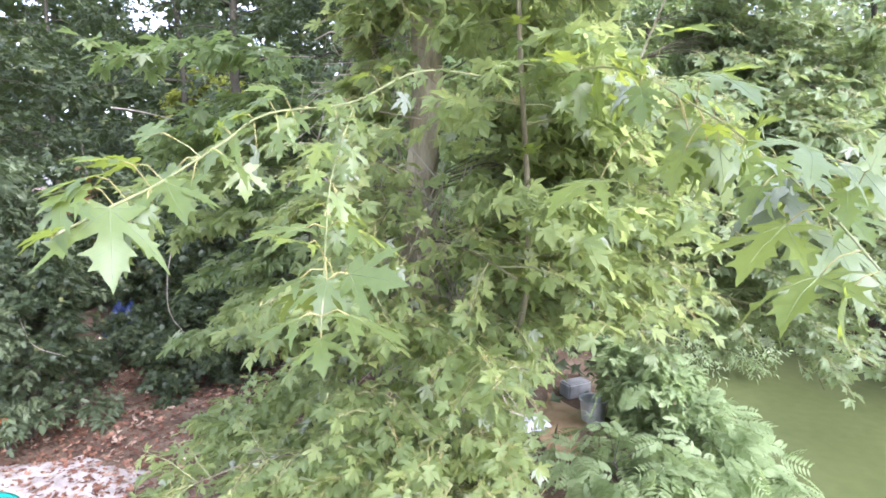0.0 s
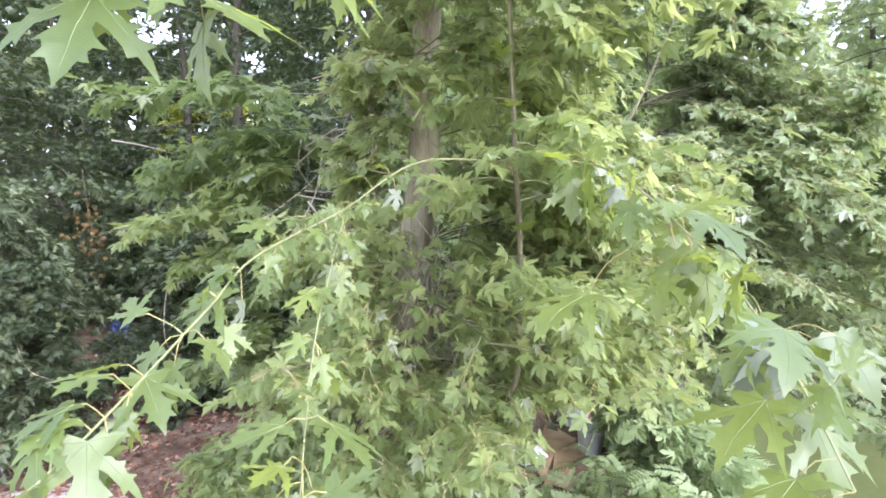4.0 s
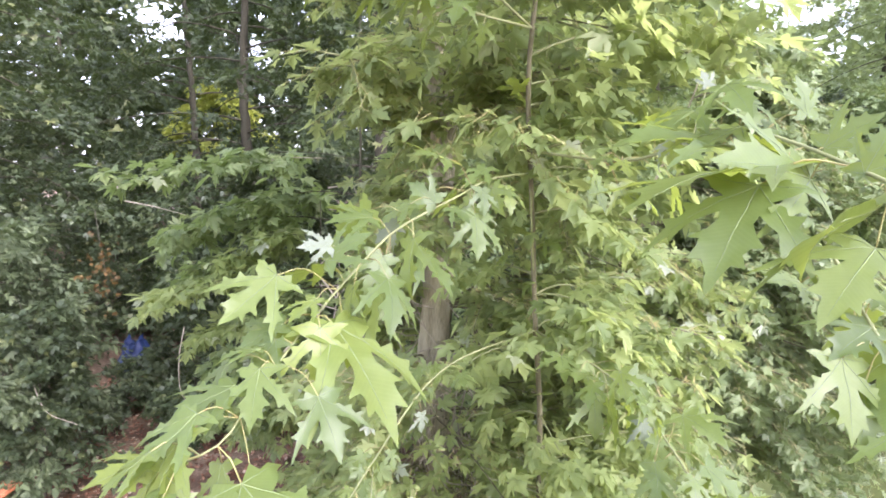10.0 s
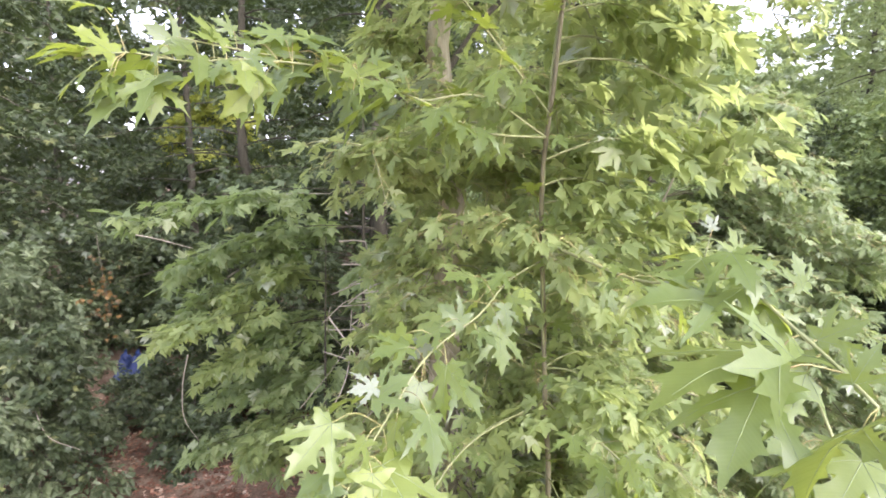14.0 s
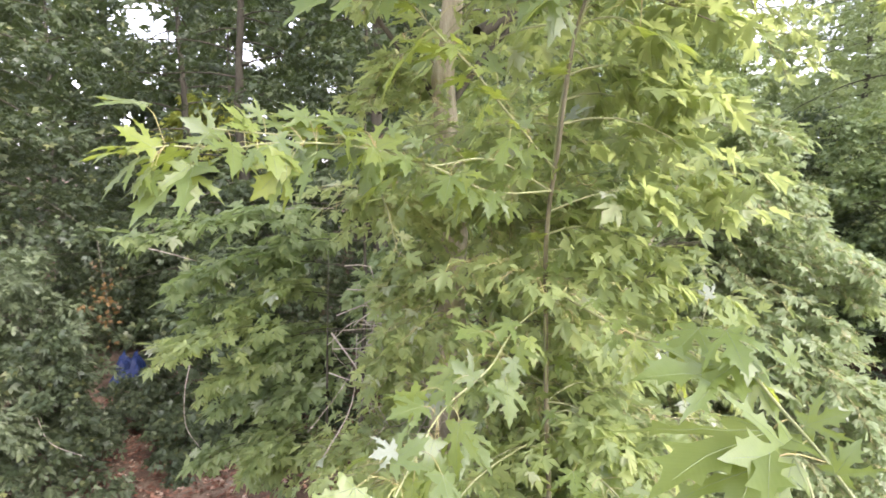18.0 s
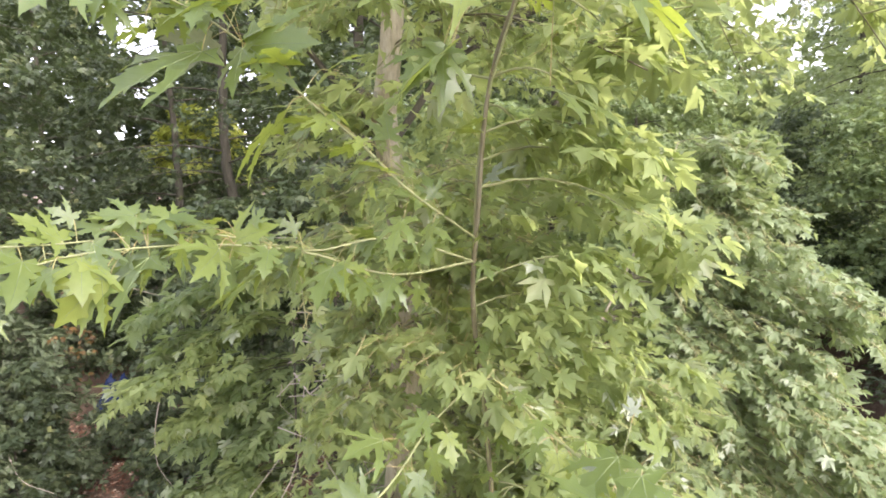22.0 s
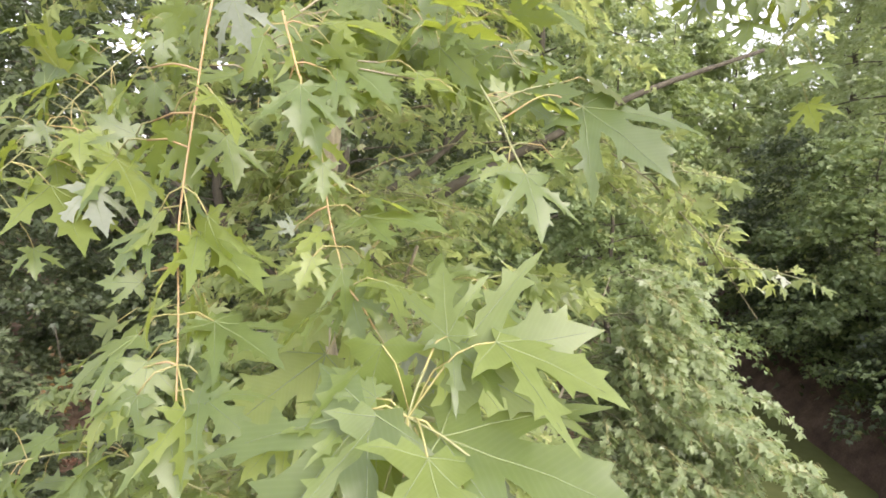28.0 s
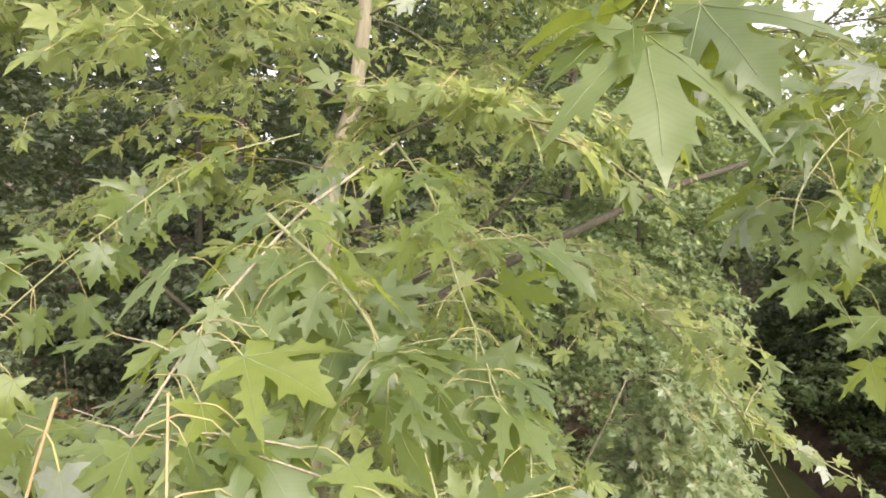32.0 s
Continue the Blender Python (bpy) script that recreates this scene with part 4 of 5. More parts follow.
maple_branch('I1', [(0.114, 0.811, 5.31), (0.102, 0.789, 5.235), (0.088, 0.776, 5.151), (0.08, 0.738, 5.036), (0.088, 0.704, 4.948), (0.099, 0.66, 4.86)], 0.0013, 0.0008, (0.05, 0.95, 0.07, 0.07),
             [(0.042, 0.711, 4.925, -0.021, 0.665, 4.888), (0.111, 0.713, 4.941, 0.139, 0.687, 4.905), (0.12, 0.712, 4.938, 0.2, 0.667, 4.912),
              (0.093, 0.659, 4.855, 0.118, 0.612, 4.811), (0.062, 0.687, 4.906, 0.066, 0.658, 4.85), (0.118, 0.672, 4.877, 0.175, 0.638, 4.854),
              (0.11, 0.803, 5.128, 0.13, 0.774, 5.072), (0.042, 0.758, 5.032, 0.012, 0.721, 4.99), (0.09, 0.756, 5.025, 0.178, 0.708, 4.979),
              (0.036, 0.683, 4.879, 0.021, 0.637, 4.84), (0.08, 0.773, 5.067, 0.083, 0.746, 5.021), (-0.003, 0.824, 5.131, -0.043, 0.808, 5.156),
              (-0.027, 0.82, 5.105, 0.031, 0.772, 5.055), (0.117, 0.66, 4.865, 0.122, 0.687, 4.905), (0.035, 0.739, 4.974, -0, 0.719, 4.979),
              (-0.032, 0.875, 5.196, -0.056, 0.825, 5.132)])
maple_branch('I2', [(0.158, 0.888, 5.284), (0.19, 0.824, 5.198), (0.205, 0.798, 5.167), (0.216, 0.799, 5.108), (0.233, 0.757, 5.031), (0.252, 0.736, 4.966)], 0.0013, 0.0008, (0.05, 0.95, 0.07, 0.065),
             [(0.265, 0.768, 5.037, 0.357, 0.727, 5.037), (0.27, 0.781, 5.058, 0.327, 0.749, 5.047), (0.255, 0.735, 4.96, 0.27, 0.699, 4.922),
              (0.196, 0.806, 5.089, 0.167, 0.796, 5.084), (0.221, 0.765, 5.022, 0.196, 0.742, 5.002), (0.231, 0.734, 4.948, 0.18, 0.699, 4.918),
              (0.29, 0.737, 4.971, 0.369, 0.691, 4.94), (0.227, 0.873, 5.193, 0.251, 0.847, 5.156), (0.157, 0.868, 5.159, 0.115, 0.87, 5.166),
              (0.191, 0.766, 5.023, 0.175, 0.758, 5.036), (0.297, 0.705, 4.896, 0.291, 0.722, 4.938)])
maple_branch('I3', [(0.135, 1.204, 5.427), (0.284, 1.088, 5.337), (0.37, 0.973, 5.252), (0.418, 0.888, 5.168), (0.437, 0.839, 5.113), (0.447, 0.815, 5.086)], 0.0032, 0.0013, (0.1, 0.6, 0.05, 0.09),
             [(0.451, 0.814, 5.08, 0.465, 0.763, 5.013), (0.432, 0.826, 5.093, 0.415, 0.788, 5.043), (0.534, 0.887, 5.163, 0.62, 0.793, 5.084),
              (0.413, 0.837, 5.1, 0.348, 0.814, 5.081), (0.457, 0.909, 5.174, 0.529, 0.87, 5.182), (0.442, 0.908, 5.167, 0.421, 0.915, 5.211),
              (0.229, 1.082, 5.302, 0.337, 1.021, 5.238), (0.273, 1.093, 5.304, 0.362, 1.013, 5.187), (0.157, 1.083, 5.303, 0.067, 1.048, 5.27),
              (0.184, 1.14, 5.343, 0.138, 1.078, 5.267), (0.554, 0.912, 5.194, 0.592, 0.867, 5.167), (0.487, 0.909, 5.173, 0.542, 0.863, 5.14),
              (0.338, 1.029, 5.288, 0.457, 1.028, 5.286), (0.492, 0.857, 5.099, 0.53, 0.815, 5.092)])
maple_branch('I4', [(0.038, 1.663, 5.579), (-0.111, 1.5, 5.503), (-0.222, 1.338, 5.366), (-0.297, 1.219, 5.249), (-0.335, 1.111, 5.142), (-0.362, 1.04, 5.077)], 0.0022, 0.0011, (0.1, 0.9, 0.04, 0.085),
             [(-0.308, 1.099, 5.066, -0.203, 1.024, 4.978), (-0.338, 1.083, 4.962, -0.315, 1.046, 4.921), (-0.241, 1.098, 5.065, -0.194, 1.057, 4.992),
              (-0.239, 1.167, 5.113, -0.136, 1.093, 5.035), (-0.399, 1.204, 5.347, -0.409, 1.14, 5.322), (-0.328, 1.191, 5.265, -0.385, 1.176, 5.358),
              (-0.359, 1.188, 5.245, -0.307, 1.202, 5.335), (-0.248, 1.175, 5.163, -0.24, 1.135, 5.103), (-0.387, 1.154, 5.222, -0.402, 1.119, 5.19),
              (-0.313, 1.07, 5.076, -0.327, 1.032, 5.024), (-0.289, 1.138, 5.123, -0.336, 1.104, 5.094), (-0.176, 1.338, 5.366, -0.14, 1.344, 5.411),
              (-0.251, 1.284, 5.343, -0.309, 1.258, 5.369)])
maple_branch('J1', [(0.267, 1.624, 5.564), (0.212, 1.409, 5.487), (0.174, 1.248, 5.432), (0.136, 1.135, 5.359), (0.121, 1.036, 5.31), (0.104, 0.966, 5.251), (0.098, 0.921, 5.221)], 0.0034, 0.0016, (0.1, 0.9, 0.05, 0.08),
             [(0.134, 0.946, 5.245, 0.22, 0.904, 5.203), (0.116, 0.923, 5.227, 0.085, 0.877, 5.196), (0.192, 0.976, 5.291, 0.304, 0.937, 5.27),
              (0.237, 0.996, 5.275, 0.251, 0.97, 5.236), (0.086, 0.92, 5.215, 0.056, 0.855, 5.194), (0.163, 0.923, 5.217, 0.249, 0.889, 5.234),
              (0.21, 0.999, 5.307, 0.215, 1.025, 5.343), (0.012, 1.008, 5.291, -0.018, 0.966, 5.285), (0.185, 0.902, 5.202, 0.227, 0.856, 5.151),
              (0.22, 0.918, 5.233, 0.301, 0.862, 5.169), (0.323, 0.909, 5.211, 0.375, 0.866, 5.176), (0.286, 0.916, 5.2, 0.253, 0.86, 5.167),
              (0.372, 0.887, 5.182, 0.424, 0.846, 5.157), (0.03, 0.938, 5.218, 0.001, 0.898, 5.231), (0.083, 1.031, 5.289, 0.047, 0.985, 5.257)])
maple_branch('J2', [(0.267, 1.624, 5.564), (0.365, 1.361, 5.458), (0.414, 1.176, 5.355), (0.455, 1.067, 5.28), (0.469, 1.021, 5.242), (0.507, 0.978, 5.211)], 0.0032, 0.0013, (0.15, 0.9, 0.05, 0.085),
             [(0.476, 1.021, 5.236, 0.533, 0.958, 5.201), (0.436, 1.018, 5.228, 0.418, 0.971, 5.19), (0.404, 1.084, 5.274, 0.365, 1.037, 5.24),
              (0.491, 1.045, 5.258, 0.541, 1.004, 5.243), (0.313, 1.187, 5.317, 0.348, 1.172, 5.345), (0.387, 1.036, 5.227, 0.318, 0.99, 5.211),
              (0.463, 0.95, 5.168, 0.52, 0.91, 5.154), (0.341, 1.105, 5.299, 0.29, 1.059, 5.276), (0.501, 1.257, 5.396, 0.583, 1.204, 5.358),
              (0.555, 1.258, 5.388, 0.626, 1.203, 5.334), (0.383, 1.153, 5.34, 0.401, 1.127, 5.296), (0.504, 0.93, 5.155, 0.539, 0.888, 5.137),
              (0.308, 1.038, 5.267, 0.265, 0.991, 5.236)])
maple_branch('K', [(0.743, 1.111, 5.815), (0.678, 1.038, 5.741), (0.615, 0.966, 5.676)], 0.003, 0.0013, (2, 3, 0.1, 0.1),
             [(0.572, 0.917, 5.621, 0.571, 0.82, 5.503), (0.62, 0.922, 5.647, 0.657, 0.852, 5.566), (0.563, 0.961, 5.653, 0.455, 0.912, 5.617),
              (0.639, 0.945, 5.66, 0.605, 0.893, 5.585), (0.568, 0.939, 5.637, 0.483, 0.889, 5.584)])
maple_branch('N', [(1.437, 1.609, 5.724), (1.24, 1.493, 5.667), (1.101, 1.429, 5.604), (0.981, 1.34, 5.5), (0.947, 1.298, 5.419)], 0.0032, 0.0013, (0.1, 0.95, 0.035, 0.105),
             [(1.051, 1.361, 5.484, 0.947, 1.298, 5.419), (1.127, 1.367, 5.506, 1.099, 1.304, 5.425), (1.081, 1.488, 5.671, 0.976, 1.436, 5.689),
              (1.132, 1.428, 5.585, 1.049, 1.367, 5.531), (0.968, 1.292, 5.366, 0.922, 1.231, 5.305), (1.132, 1.352, 5.392, 1.032, 1.289, 5.332),
              (1.121, 1.327, 5.211, 1.103, 1.269, 5.156), (1.137, 1.338, 5.288, 1.053, 1.288, 5.24), (0.98, 1.423, 5.589, 0.906, 1.361, 5.526)])


# Openings in the canopy: (azimuth, elevation, half widths, how far back it reaches)
OPENINGS = [(-27.3, 14.2, 2.5, 1.9, 99.0), (-19.2, 12.2, 1.6, 0.9, 99.0), (4.0, 14.2, 0.8, 0.6, 99.0), (-23.2, 6.8, 5.0, 1.3, 21.0)]


def under_open_canopy(p):
    """True for leaves outside the openings, which are left ragged."""
    drop = np.zeros(len(p), bool)
    for az, el, wide, high, back in OPENINGS:
        far = np.array([60 * math.sin(radians(az)), 60 * math.cos(radians(az)), 3.4 + 60 * math.tan(radians(el))])
        for ez in (3.0, 3.9, 4.8):
            eye = np.array([-0.1, 0.2, ez])
            d, t = p - eye, far - eye
            a = np.degrees(np.arctan2(d[:, 0], d[:, 1])) - math.degrees(math.atan2(t[0], t[1]))
            e = np.degrees(np.arctan2(d[:, 2], np.hypot(d[:, 0], d[:, 1])) - math.atan2(t[2], math.hypot(t[0], t[1])))
            ragged = 0.45 * np.sin(p[:, 0] * 5.1 + p[:, 2] * 3.7) + 0.75 * np.sin(p[:, 0] * 517.0 + p[:, 1] * 331.0)
            drop |= ((a / wide) ** 2 + (e / high) ** 2 < 1 + ragged) & (p[:, 1] < back)
    return ~drop


# further young maples and taller trees round the stream
def far_tree(seed, x, y, height, reach, low, n, mat, templates, leaf, label, radius=0.16, rise=0.25, droop=0.45, twigs=30, per=10, twig_len=0.9, lean=(0, 0), name="tree", category="tree", group="", flat=1.0):
    r = np.random.default_rng(seed)
    z0 = ground_height(x, y) - 0.05
    trunk = [(x + lean[0] * s + r.normal(0, 0.06), y + lean[1] * s + r.normal(0, 0.06), z0 + height * s) for s in (0, 0.2, 0.4, 0.6, 0.8, 1.0)]
    rows = bough_rows(r, n, z0 + low, z0 + height * 0.98, lambda z: reach * float(np.interp((z - z0) / height, [0, 0.25, 0.6, 1.0], [0.75, 1.0, 0.85, 0.3])), rise=rise, droop=droop, twigs=twigs, per=per, twig_len=twig_len)
    # sparser on the shaded north side
    rows = [row if math.sin(row[1]) < 0.25 else row[:5] + (int(row[5] * 0.6),) + row[6:] for row in rows]
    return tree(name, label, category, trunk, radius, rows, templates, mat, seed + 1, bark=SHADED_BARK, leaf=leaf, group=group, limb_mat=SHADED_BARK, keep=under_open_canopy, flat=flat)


# shaded trees behind and beside the maple; their shade is in the leaf colour
far_tree(41, -8.5, 8.8, 11, 2.9, 1.5, 54, DEEP_SHADE_CROWN, FAR, 0.119, "maple with low drooping boughs, leaves coloured dark as in shade", twigs=34, per=9)
far_tree(42, -4.6, 12.5, 13, 3.4, 0.6, 56, DEEP_SHADE_CROWN, FAR, 0.124, "tall shaded tree with dense dark foliage", twigs=34, per=9)
far_tree(43, -1.2, 9.6, 13, 3.2, 0.5, 60, DEEP_SHADE_CROWN, FAR, 0.119, "tall shaded tree with layered green boughs", twigs=34, per=9)
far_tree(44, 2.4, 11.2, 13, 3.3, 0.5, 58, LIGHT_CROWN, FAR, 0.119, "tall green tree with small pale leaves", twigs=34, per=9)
far_tree(45, -12.0, 12.0, 13, 3.6, 0.6, 50, DEEP_SHADE_CROWN, FAR, 0.136, "broad tree at the wood's edge, coloured dark as in shade", twigs=36, per=8)
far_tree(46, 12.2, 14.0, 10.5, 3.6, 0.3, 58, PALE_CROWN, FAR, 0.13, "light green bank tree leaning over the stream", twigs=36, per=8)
far_tree(47, 5.2, 19.6, 12, 3.8, 0.3, 54, PALE_CROWN, TINY, 0.172, "light green tree farther up the stream, haze put into its leaf colour", twigs=31)
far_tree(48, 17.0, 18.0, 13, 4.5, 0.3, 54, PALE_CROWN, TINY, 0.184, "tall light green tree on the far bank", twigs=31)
far_tree(49, -8.5, 18.0, 15, 4.5, 0.4, 54, DEEP_SHADE_CROWN, TINY, 0.184, "tall tree deep in the wood, coloured dark as in shade", twigs=38)
far_tree(50, 0.5, 18.0, 15, 4.5, 0.4, 54, DEEP_SHADE_CROWN, TINY, 0.184, "tall tree deep in the wood", twigs=31)
far_tree(51, -17, 15.0, 14, 4.5, 0.4, 50, DEEP_SHADE_CROWN, TINY, 0.184, "tall tree at the wood's edge, coloured dark as in shade", twigs=31)
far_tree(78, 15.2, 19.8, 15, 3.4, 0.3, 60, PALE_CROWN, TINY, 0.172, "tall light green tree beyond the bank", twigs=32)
# the pale ones have haze put into their leaf colour
for seed, x, y, hgt, mat in ((52, 23, 25, 15, PALE_CROWN), (53, 17, 31, 10.5, PALE_CROWN), (54, 12.5, 29, 11.5, PALE_CROWN), (55, 3.5, 26, 16, LIGHT_CROWN), (56, -3.5, 25, 17, DEEP_SHADE_CROWN),
                             (57, -10, 26, 14, DEEP_SHADE_CROWN), (58, -17, 24, 17, DEEP_SHADE_CROWN), (59, -24, 22, 16, DEEP_SHADE_CROWN), (60, 30, 30, 16, PALE_CROWN)):
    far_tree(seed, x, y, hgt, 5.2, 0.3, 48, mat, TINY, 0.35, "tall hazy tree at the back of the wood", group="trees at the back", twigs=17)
# a paler side stem that arches out over the water
rp_ = np.random.default_rng(63)
pale_rows = []
for k in range(62):
    h = rp_.uniform(2.35, 4.35)
    ln = float(np.interp(h, [2.3, 3.0, 3.6, 4.4], [1.9, 1.7, 1.15, 0.55])) * rp_.uniform(0.5, 1.1)
    pale_rows.append((h, rp_.uniform(-0.75, 0.75), ln, ln * rp_.uniform(0.25, 0.6), ln * rp_.uniform(0.6, 0.95), int(14 + 14 * ln), 11, 0.34))


# low boughs that trail over the water
for k in range(16):
    ln = rp_.uniform(1.5, 2.3)
    pale_rows.append((rp_.uniform(2.1, 2.9), rp_.uniform(-0.55, 0.35), ln, ln * rp_.uniform(0.2, 0.4), ln * rp_.uniform(0.4, 0.6), int(8 + 9 * ln), 10, 0.36))


def above_water(p):
    return (p[:, 2] > 1.8) & (p[:, 1] > 1.9)


tree("silver_maple", "second silver maple with paler leaves arching over the water", "tree", [(0.1, 3.5, 0.0), (0.18, 3.45, 1.3), (0.4, 3.4, 2.3), (0.85, 3.42, 3.1), (1.2, 3.45, 3.8), (1.4, 3.4, 4.4)], 0.035, pale_rows, MID, PALE_CROWN, 64, leaf=0.046, keep=above_water, twig_lines=True, limb_base=0.003, limb_gain=0.0012, limb_mat=TWIG_BARK)
far_tree(79, -9.5, 22.3, 7.4, 2.4, 4.6, 22, SUNNY_CROWN, TINY, 0.22, "young tree with sunlight put into its yellow-green top", radius=0.06, twigs=26, per=9, twig_len=0.9, flat=0.6)
# low understory; shade is put into the darker leaf colours
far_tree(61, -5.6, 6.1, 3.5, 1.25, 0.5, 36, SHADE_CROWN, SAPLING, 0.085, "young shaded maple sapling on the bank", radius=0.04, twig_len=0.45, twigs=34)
far_tree(88, -4.8, 5.9, 2.5, 0.6, 0.8, 18, DEEP_SHADE_CROWN, FAR, 0.085, "small shaded sapling beside the gravel patch", radius=0.025, twigs=22, per=8, twig_len=0.3)
far_tree(89, -3.7, 7.3, 1.1, 0.8, 0.1, 20, DEEP_SHADE_CROWN, FAR, 0.085, "low shaded maple shoots on the bank", radius=0.02, twigs=22, per=8, twig_len=0.3)
far_tree(90, -5.0, 8.3, 1.0, 0.8, 0.1, 20, DEEP_SHADE_CROWN, FAR, 0.085, "low shaded maple shoots at the wood's edge", radius=0.02, twigs=22, per=8, twig_len=0.3)
spray_rng = np.random.default_rng(162)
spray_rows = []
for k in range(12):
    ln = spray_rng.uniform(0.7, 1.7)
    spray_rows.append((1.7 + 0.19 * k + spray_rng.uniform(-0.05, 0.05), spray_rng.uniform(2.75, 3.75), ln, ln * spray_rng.uniform(0.1, 0.3), ln * spray_rng.uniform(0.25, 0.55), int(10 + 11 * ln), 9, 0.42))
for k in range(8):
    ln = spray_rng.uniform(0.45, 0.8)
    spray_rows.append((2.0 + 0.33 * k, spray_rng.uniform(-1.3, 0.5), ln, ln * 0.25, ln * 0.45, 16, 9, 0.38))
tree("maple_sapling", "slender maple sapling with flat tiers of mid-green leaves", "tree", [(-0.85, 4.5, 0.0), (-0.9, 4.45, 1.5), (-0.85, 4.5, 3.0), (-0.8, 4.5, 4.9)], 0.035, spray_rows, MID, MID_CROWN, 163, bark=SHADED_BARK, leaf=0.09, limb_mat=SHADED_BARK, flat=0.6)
# lit sprays in the open crown's leaf; the tiers above use a shaded copy
lit_rows = [(h, az, ln, 0.2, 0.35, 22, 8, 0.34) for h, az, ln in ((1.8, 3.0, 0.6), (2.05, 3.5, 0.5), (2.75, 3.1, 0.85), (3.0, 3.35, 1.0), (3.3, 2.9, 0.8))]
tree("maple_sapling", "thin maple sapling with yellow-green leaf sprays", "tree", [(-1.05, 4.05, 0.0), (-1.1, 4.05, 1.8), (-1.05, 4.05, 3.5)], 0.025, lit_rows, MID, CROWN, 165, bark=SHADED_BARK, leaf=0.082, limb_mat=SHADED_BARK, flat=0.6)
far_tree(63, -2.9, 8.4, 4.2, 1.5, 0.2, 40, DEEP_SHADE_CROWN, FAR, 0.102, "shaded maple sapling beside the thicket", radius=0.05, twig_len=0.6, twigs=34)
far_tree(64, 0.3, 6.3, 5.2, 1.5, 0.9, 42, LIGHT_CROWN, FAR, 0.0904, "green sapling behind the silver maple", radius=0.05, twig_len=0.6, twigs=34)
far_tree(65, -0.9, 3.4, 1.7, 1.0, 0.1, 30, CROWN, SAPLING, 0.075, "low maple shoots at the tree's foot", radius=0.03, twig_len=0.4)
far_tree(74, 3.1, 8.6, 7.0, 1.9, 2.3, 44, LIGHT_CROWN, FAR, 0.0904, "small-leaved pale tree over the stream bank", radius=0.07, twigs=32, twig_len=0.7)
# two dark bushes added where the hollow is only deep shade
far_tree(91, -8.0, 12.6, 2.9, 1.5, 0.1, 34, DEEP_SHADE_CROWN, FAR, 0.11, "dark bush added to fill the shaded hollow behind the tarpaulin", radius=0.05, twigs=30, per=9, twig_len=0.5, name="bush", category="bush")
far_tree(92, -6.3, 12.4, 2.6, 1.4, 0.1, 32, DEEP_SHADE_CROWN, FAR, 0.11, "dark bush added to fill the shaded hollow of the wood", radius=0.05, twigs=30, per=9, twig_len=0.5, name="bush", category="bush")
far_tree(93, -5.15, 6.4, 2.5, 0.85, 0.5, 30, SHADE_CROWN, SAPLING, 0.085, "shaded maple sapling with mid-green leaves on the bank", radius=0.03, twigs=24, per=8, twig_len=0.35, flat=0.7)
# growth along the far bank
far_tree(67, 9.6, 11.3, 4.8, 2.2, 0.1, 44, LIGHT_CROWN, FAR, 0.107, "dense bank tree with boughs down to the water", radius=0.09, twigs=34)
far_tree(68, 10.4, 14.6, 5.0, 2.4, 0.1, 40, DEEP_SHADE_CROWN, FAR, 0.113, "shaded bank tree over a dark hollow", radius=0.09, twigs=34)
far_tree(69, 9.4, 8.0, 4.6, 1.7, 0.1, 36, LIGHT_CROWN, FAR, 0.107, "light green bank sapling", radius=0.06, twigs=30)
far_tree(70, 5.0, 16.8, 6.5, 2.4, 0.2, 44, LIGHT_CROWN, FAR, 0.113, "green tree where the stream bends", radius=0.08, twigs=34)
for seed, x, y in ((81, 8.6, 8.6), (82, 8.9, 10.4), (83, 9.1, 12.4), (84, 9.5, 15.2), (85, 8.5, 7.0), (86, 9.3, 13.8), (87, 9.0, 11.4)):
    far_tree(seed, x, y, 2.4, 1.25, 0.2, 26, DEEP_SHADE_CROWN if seed % 2 else LIGHT_CROWN, FAR, 0.10, "shaded green bush leaning over the far bank", radius=0.04, rise=0.3, droop=0.6, twigs=26, per=8, twig_len=0.5, name="bank_bush", category="bush", group="bushes along the far bank")
# pale willow at the stream's edge, and the shrubs nearer by
far_tree(71, 4.2, 9.6, 2.5, 1.5, 0.2, 46, WILLOW, NARROW, 0.10, "pale silvery willow bush leaning over the stream", radius=0.06, rise=0.3, droop=0.5, twigs=34, per=12, twig_len=0.5, name="willow_bush", category="bush")
far_tree(72, 2.75, 5.7, 1.6, 0.65, 0.5, 28, SHRUB, SAPLING, 0.105, "bright green leafy shrub above the water", radius=0.03, twigs=20, per=9, twig_len=0.32, lean=(-0.75, 0), name="shrub", category="shrub")
far_tree(75, 2.15, 4.9, 0.8, 0.7, 0.1, 14, SHRUB, FEATHER, 0.34, "shrub with feathery light green leaves", radius=0.02, rise=0.6, droop=0.4, twigs=6, per=4, twig_len=0.3, name="feather_shrub", category="shrub", group="feathery shrubs")
far_tree(76, 2.75, 5.4, 0.75, 0.7, 0.1, 14, SHRUB, FEATHER, 0.34, "shrub with feathery light green leaves", radius=0.02, rise=0.6, droop=0.4, twigs=6, per=4, twig_len=0.3, name="feather_shrub", category="shrub", group="feathery shrubs")
far_tree(77, 1.4, 4.3, 0.7, 0.6, 0.1, 12, SHRUB, FEATHER, 0.30, "shrub with feathery light green leaves", radius=0.02, rise=0.6, droop=0.4, twigs=6, per=4, twig_len=0.3, name="feather_shrub", category="shrub", group="feathery shrubs")

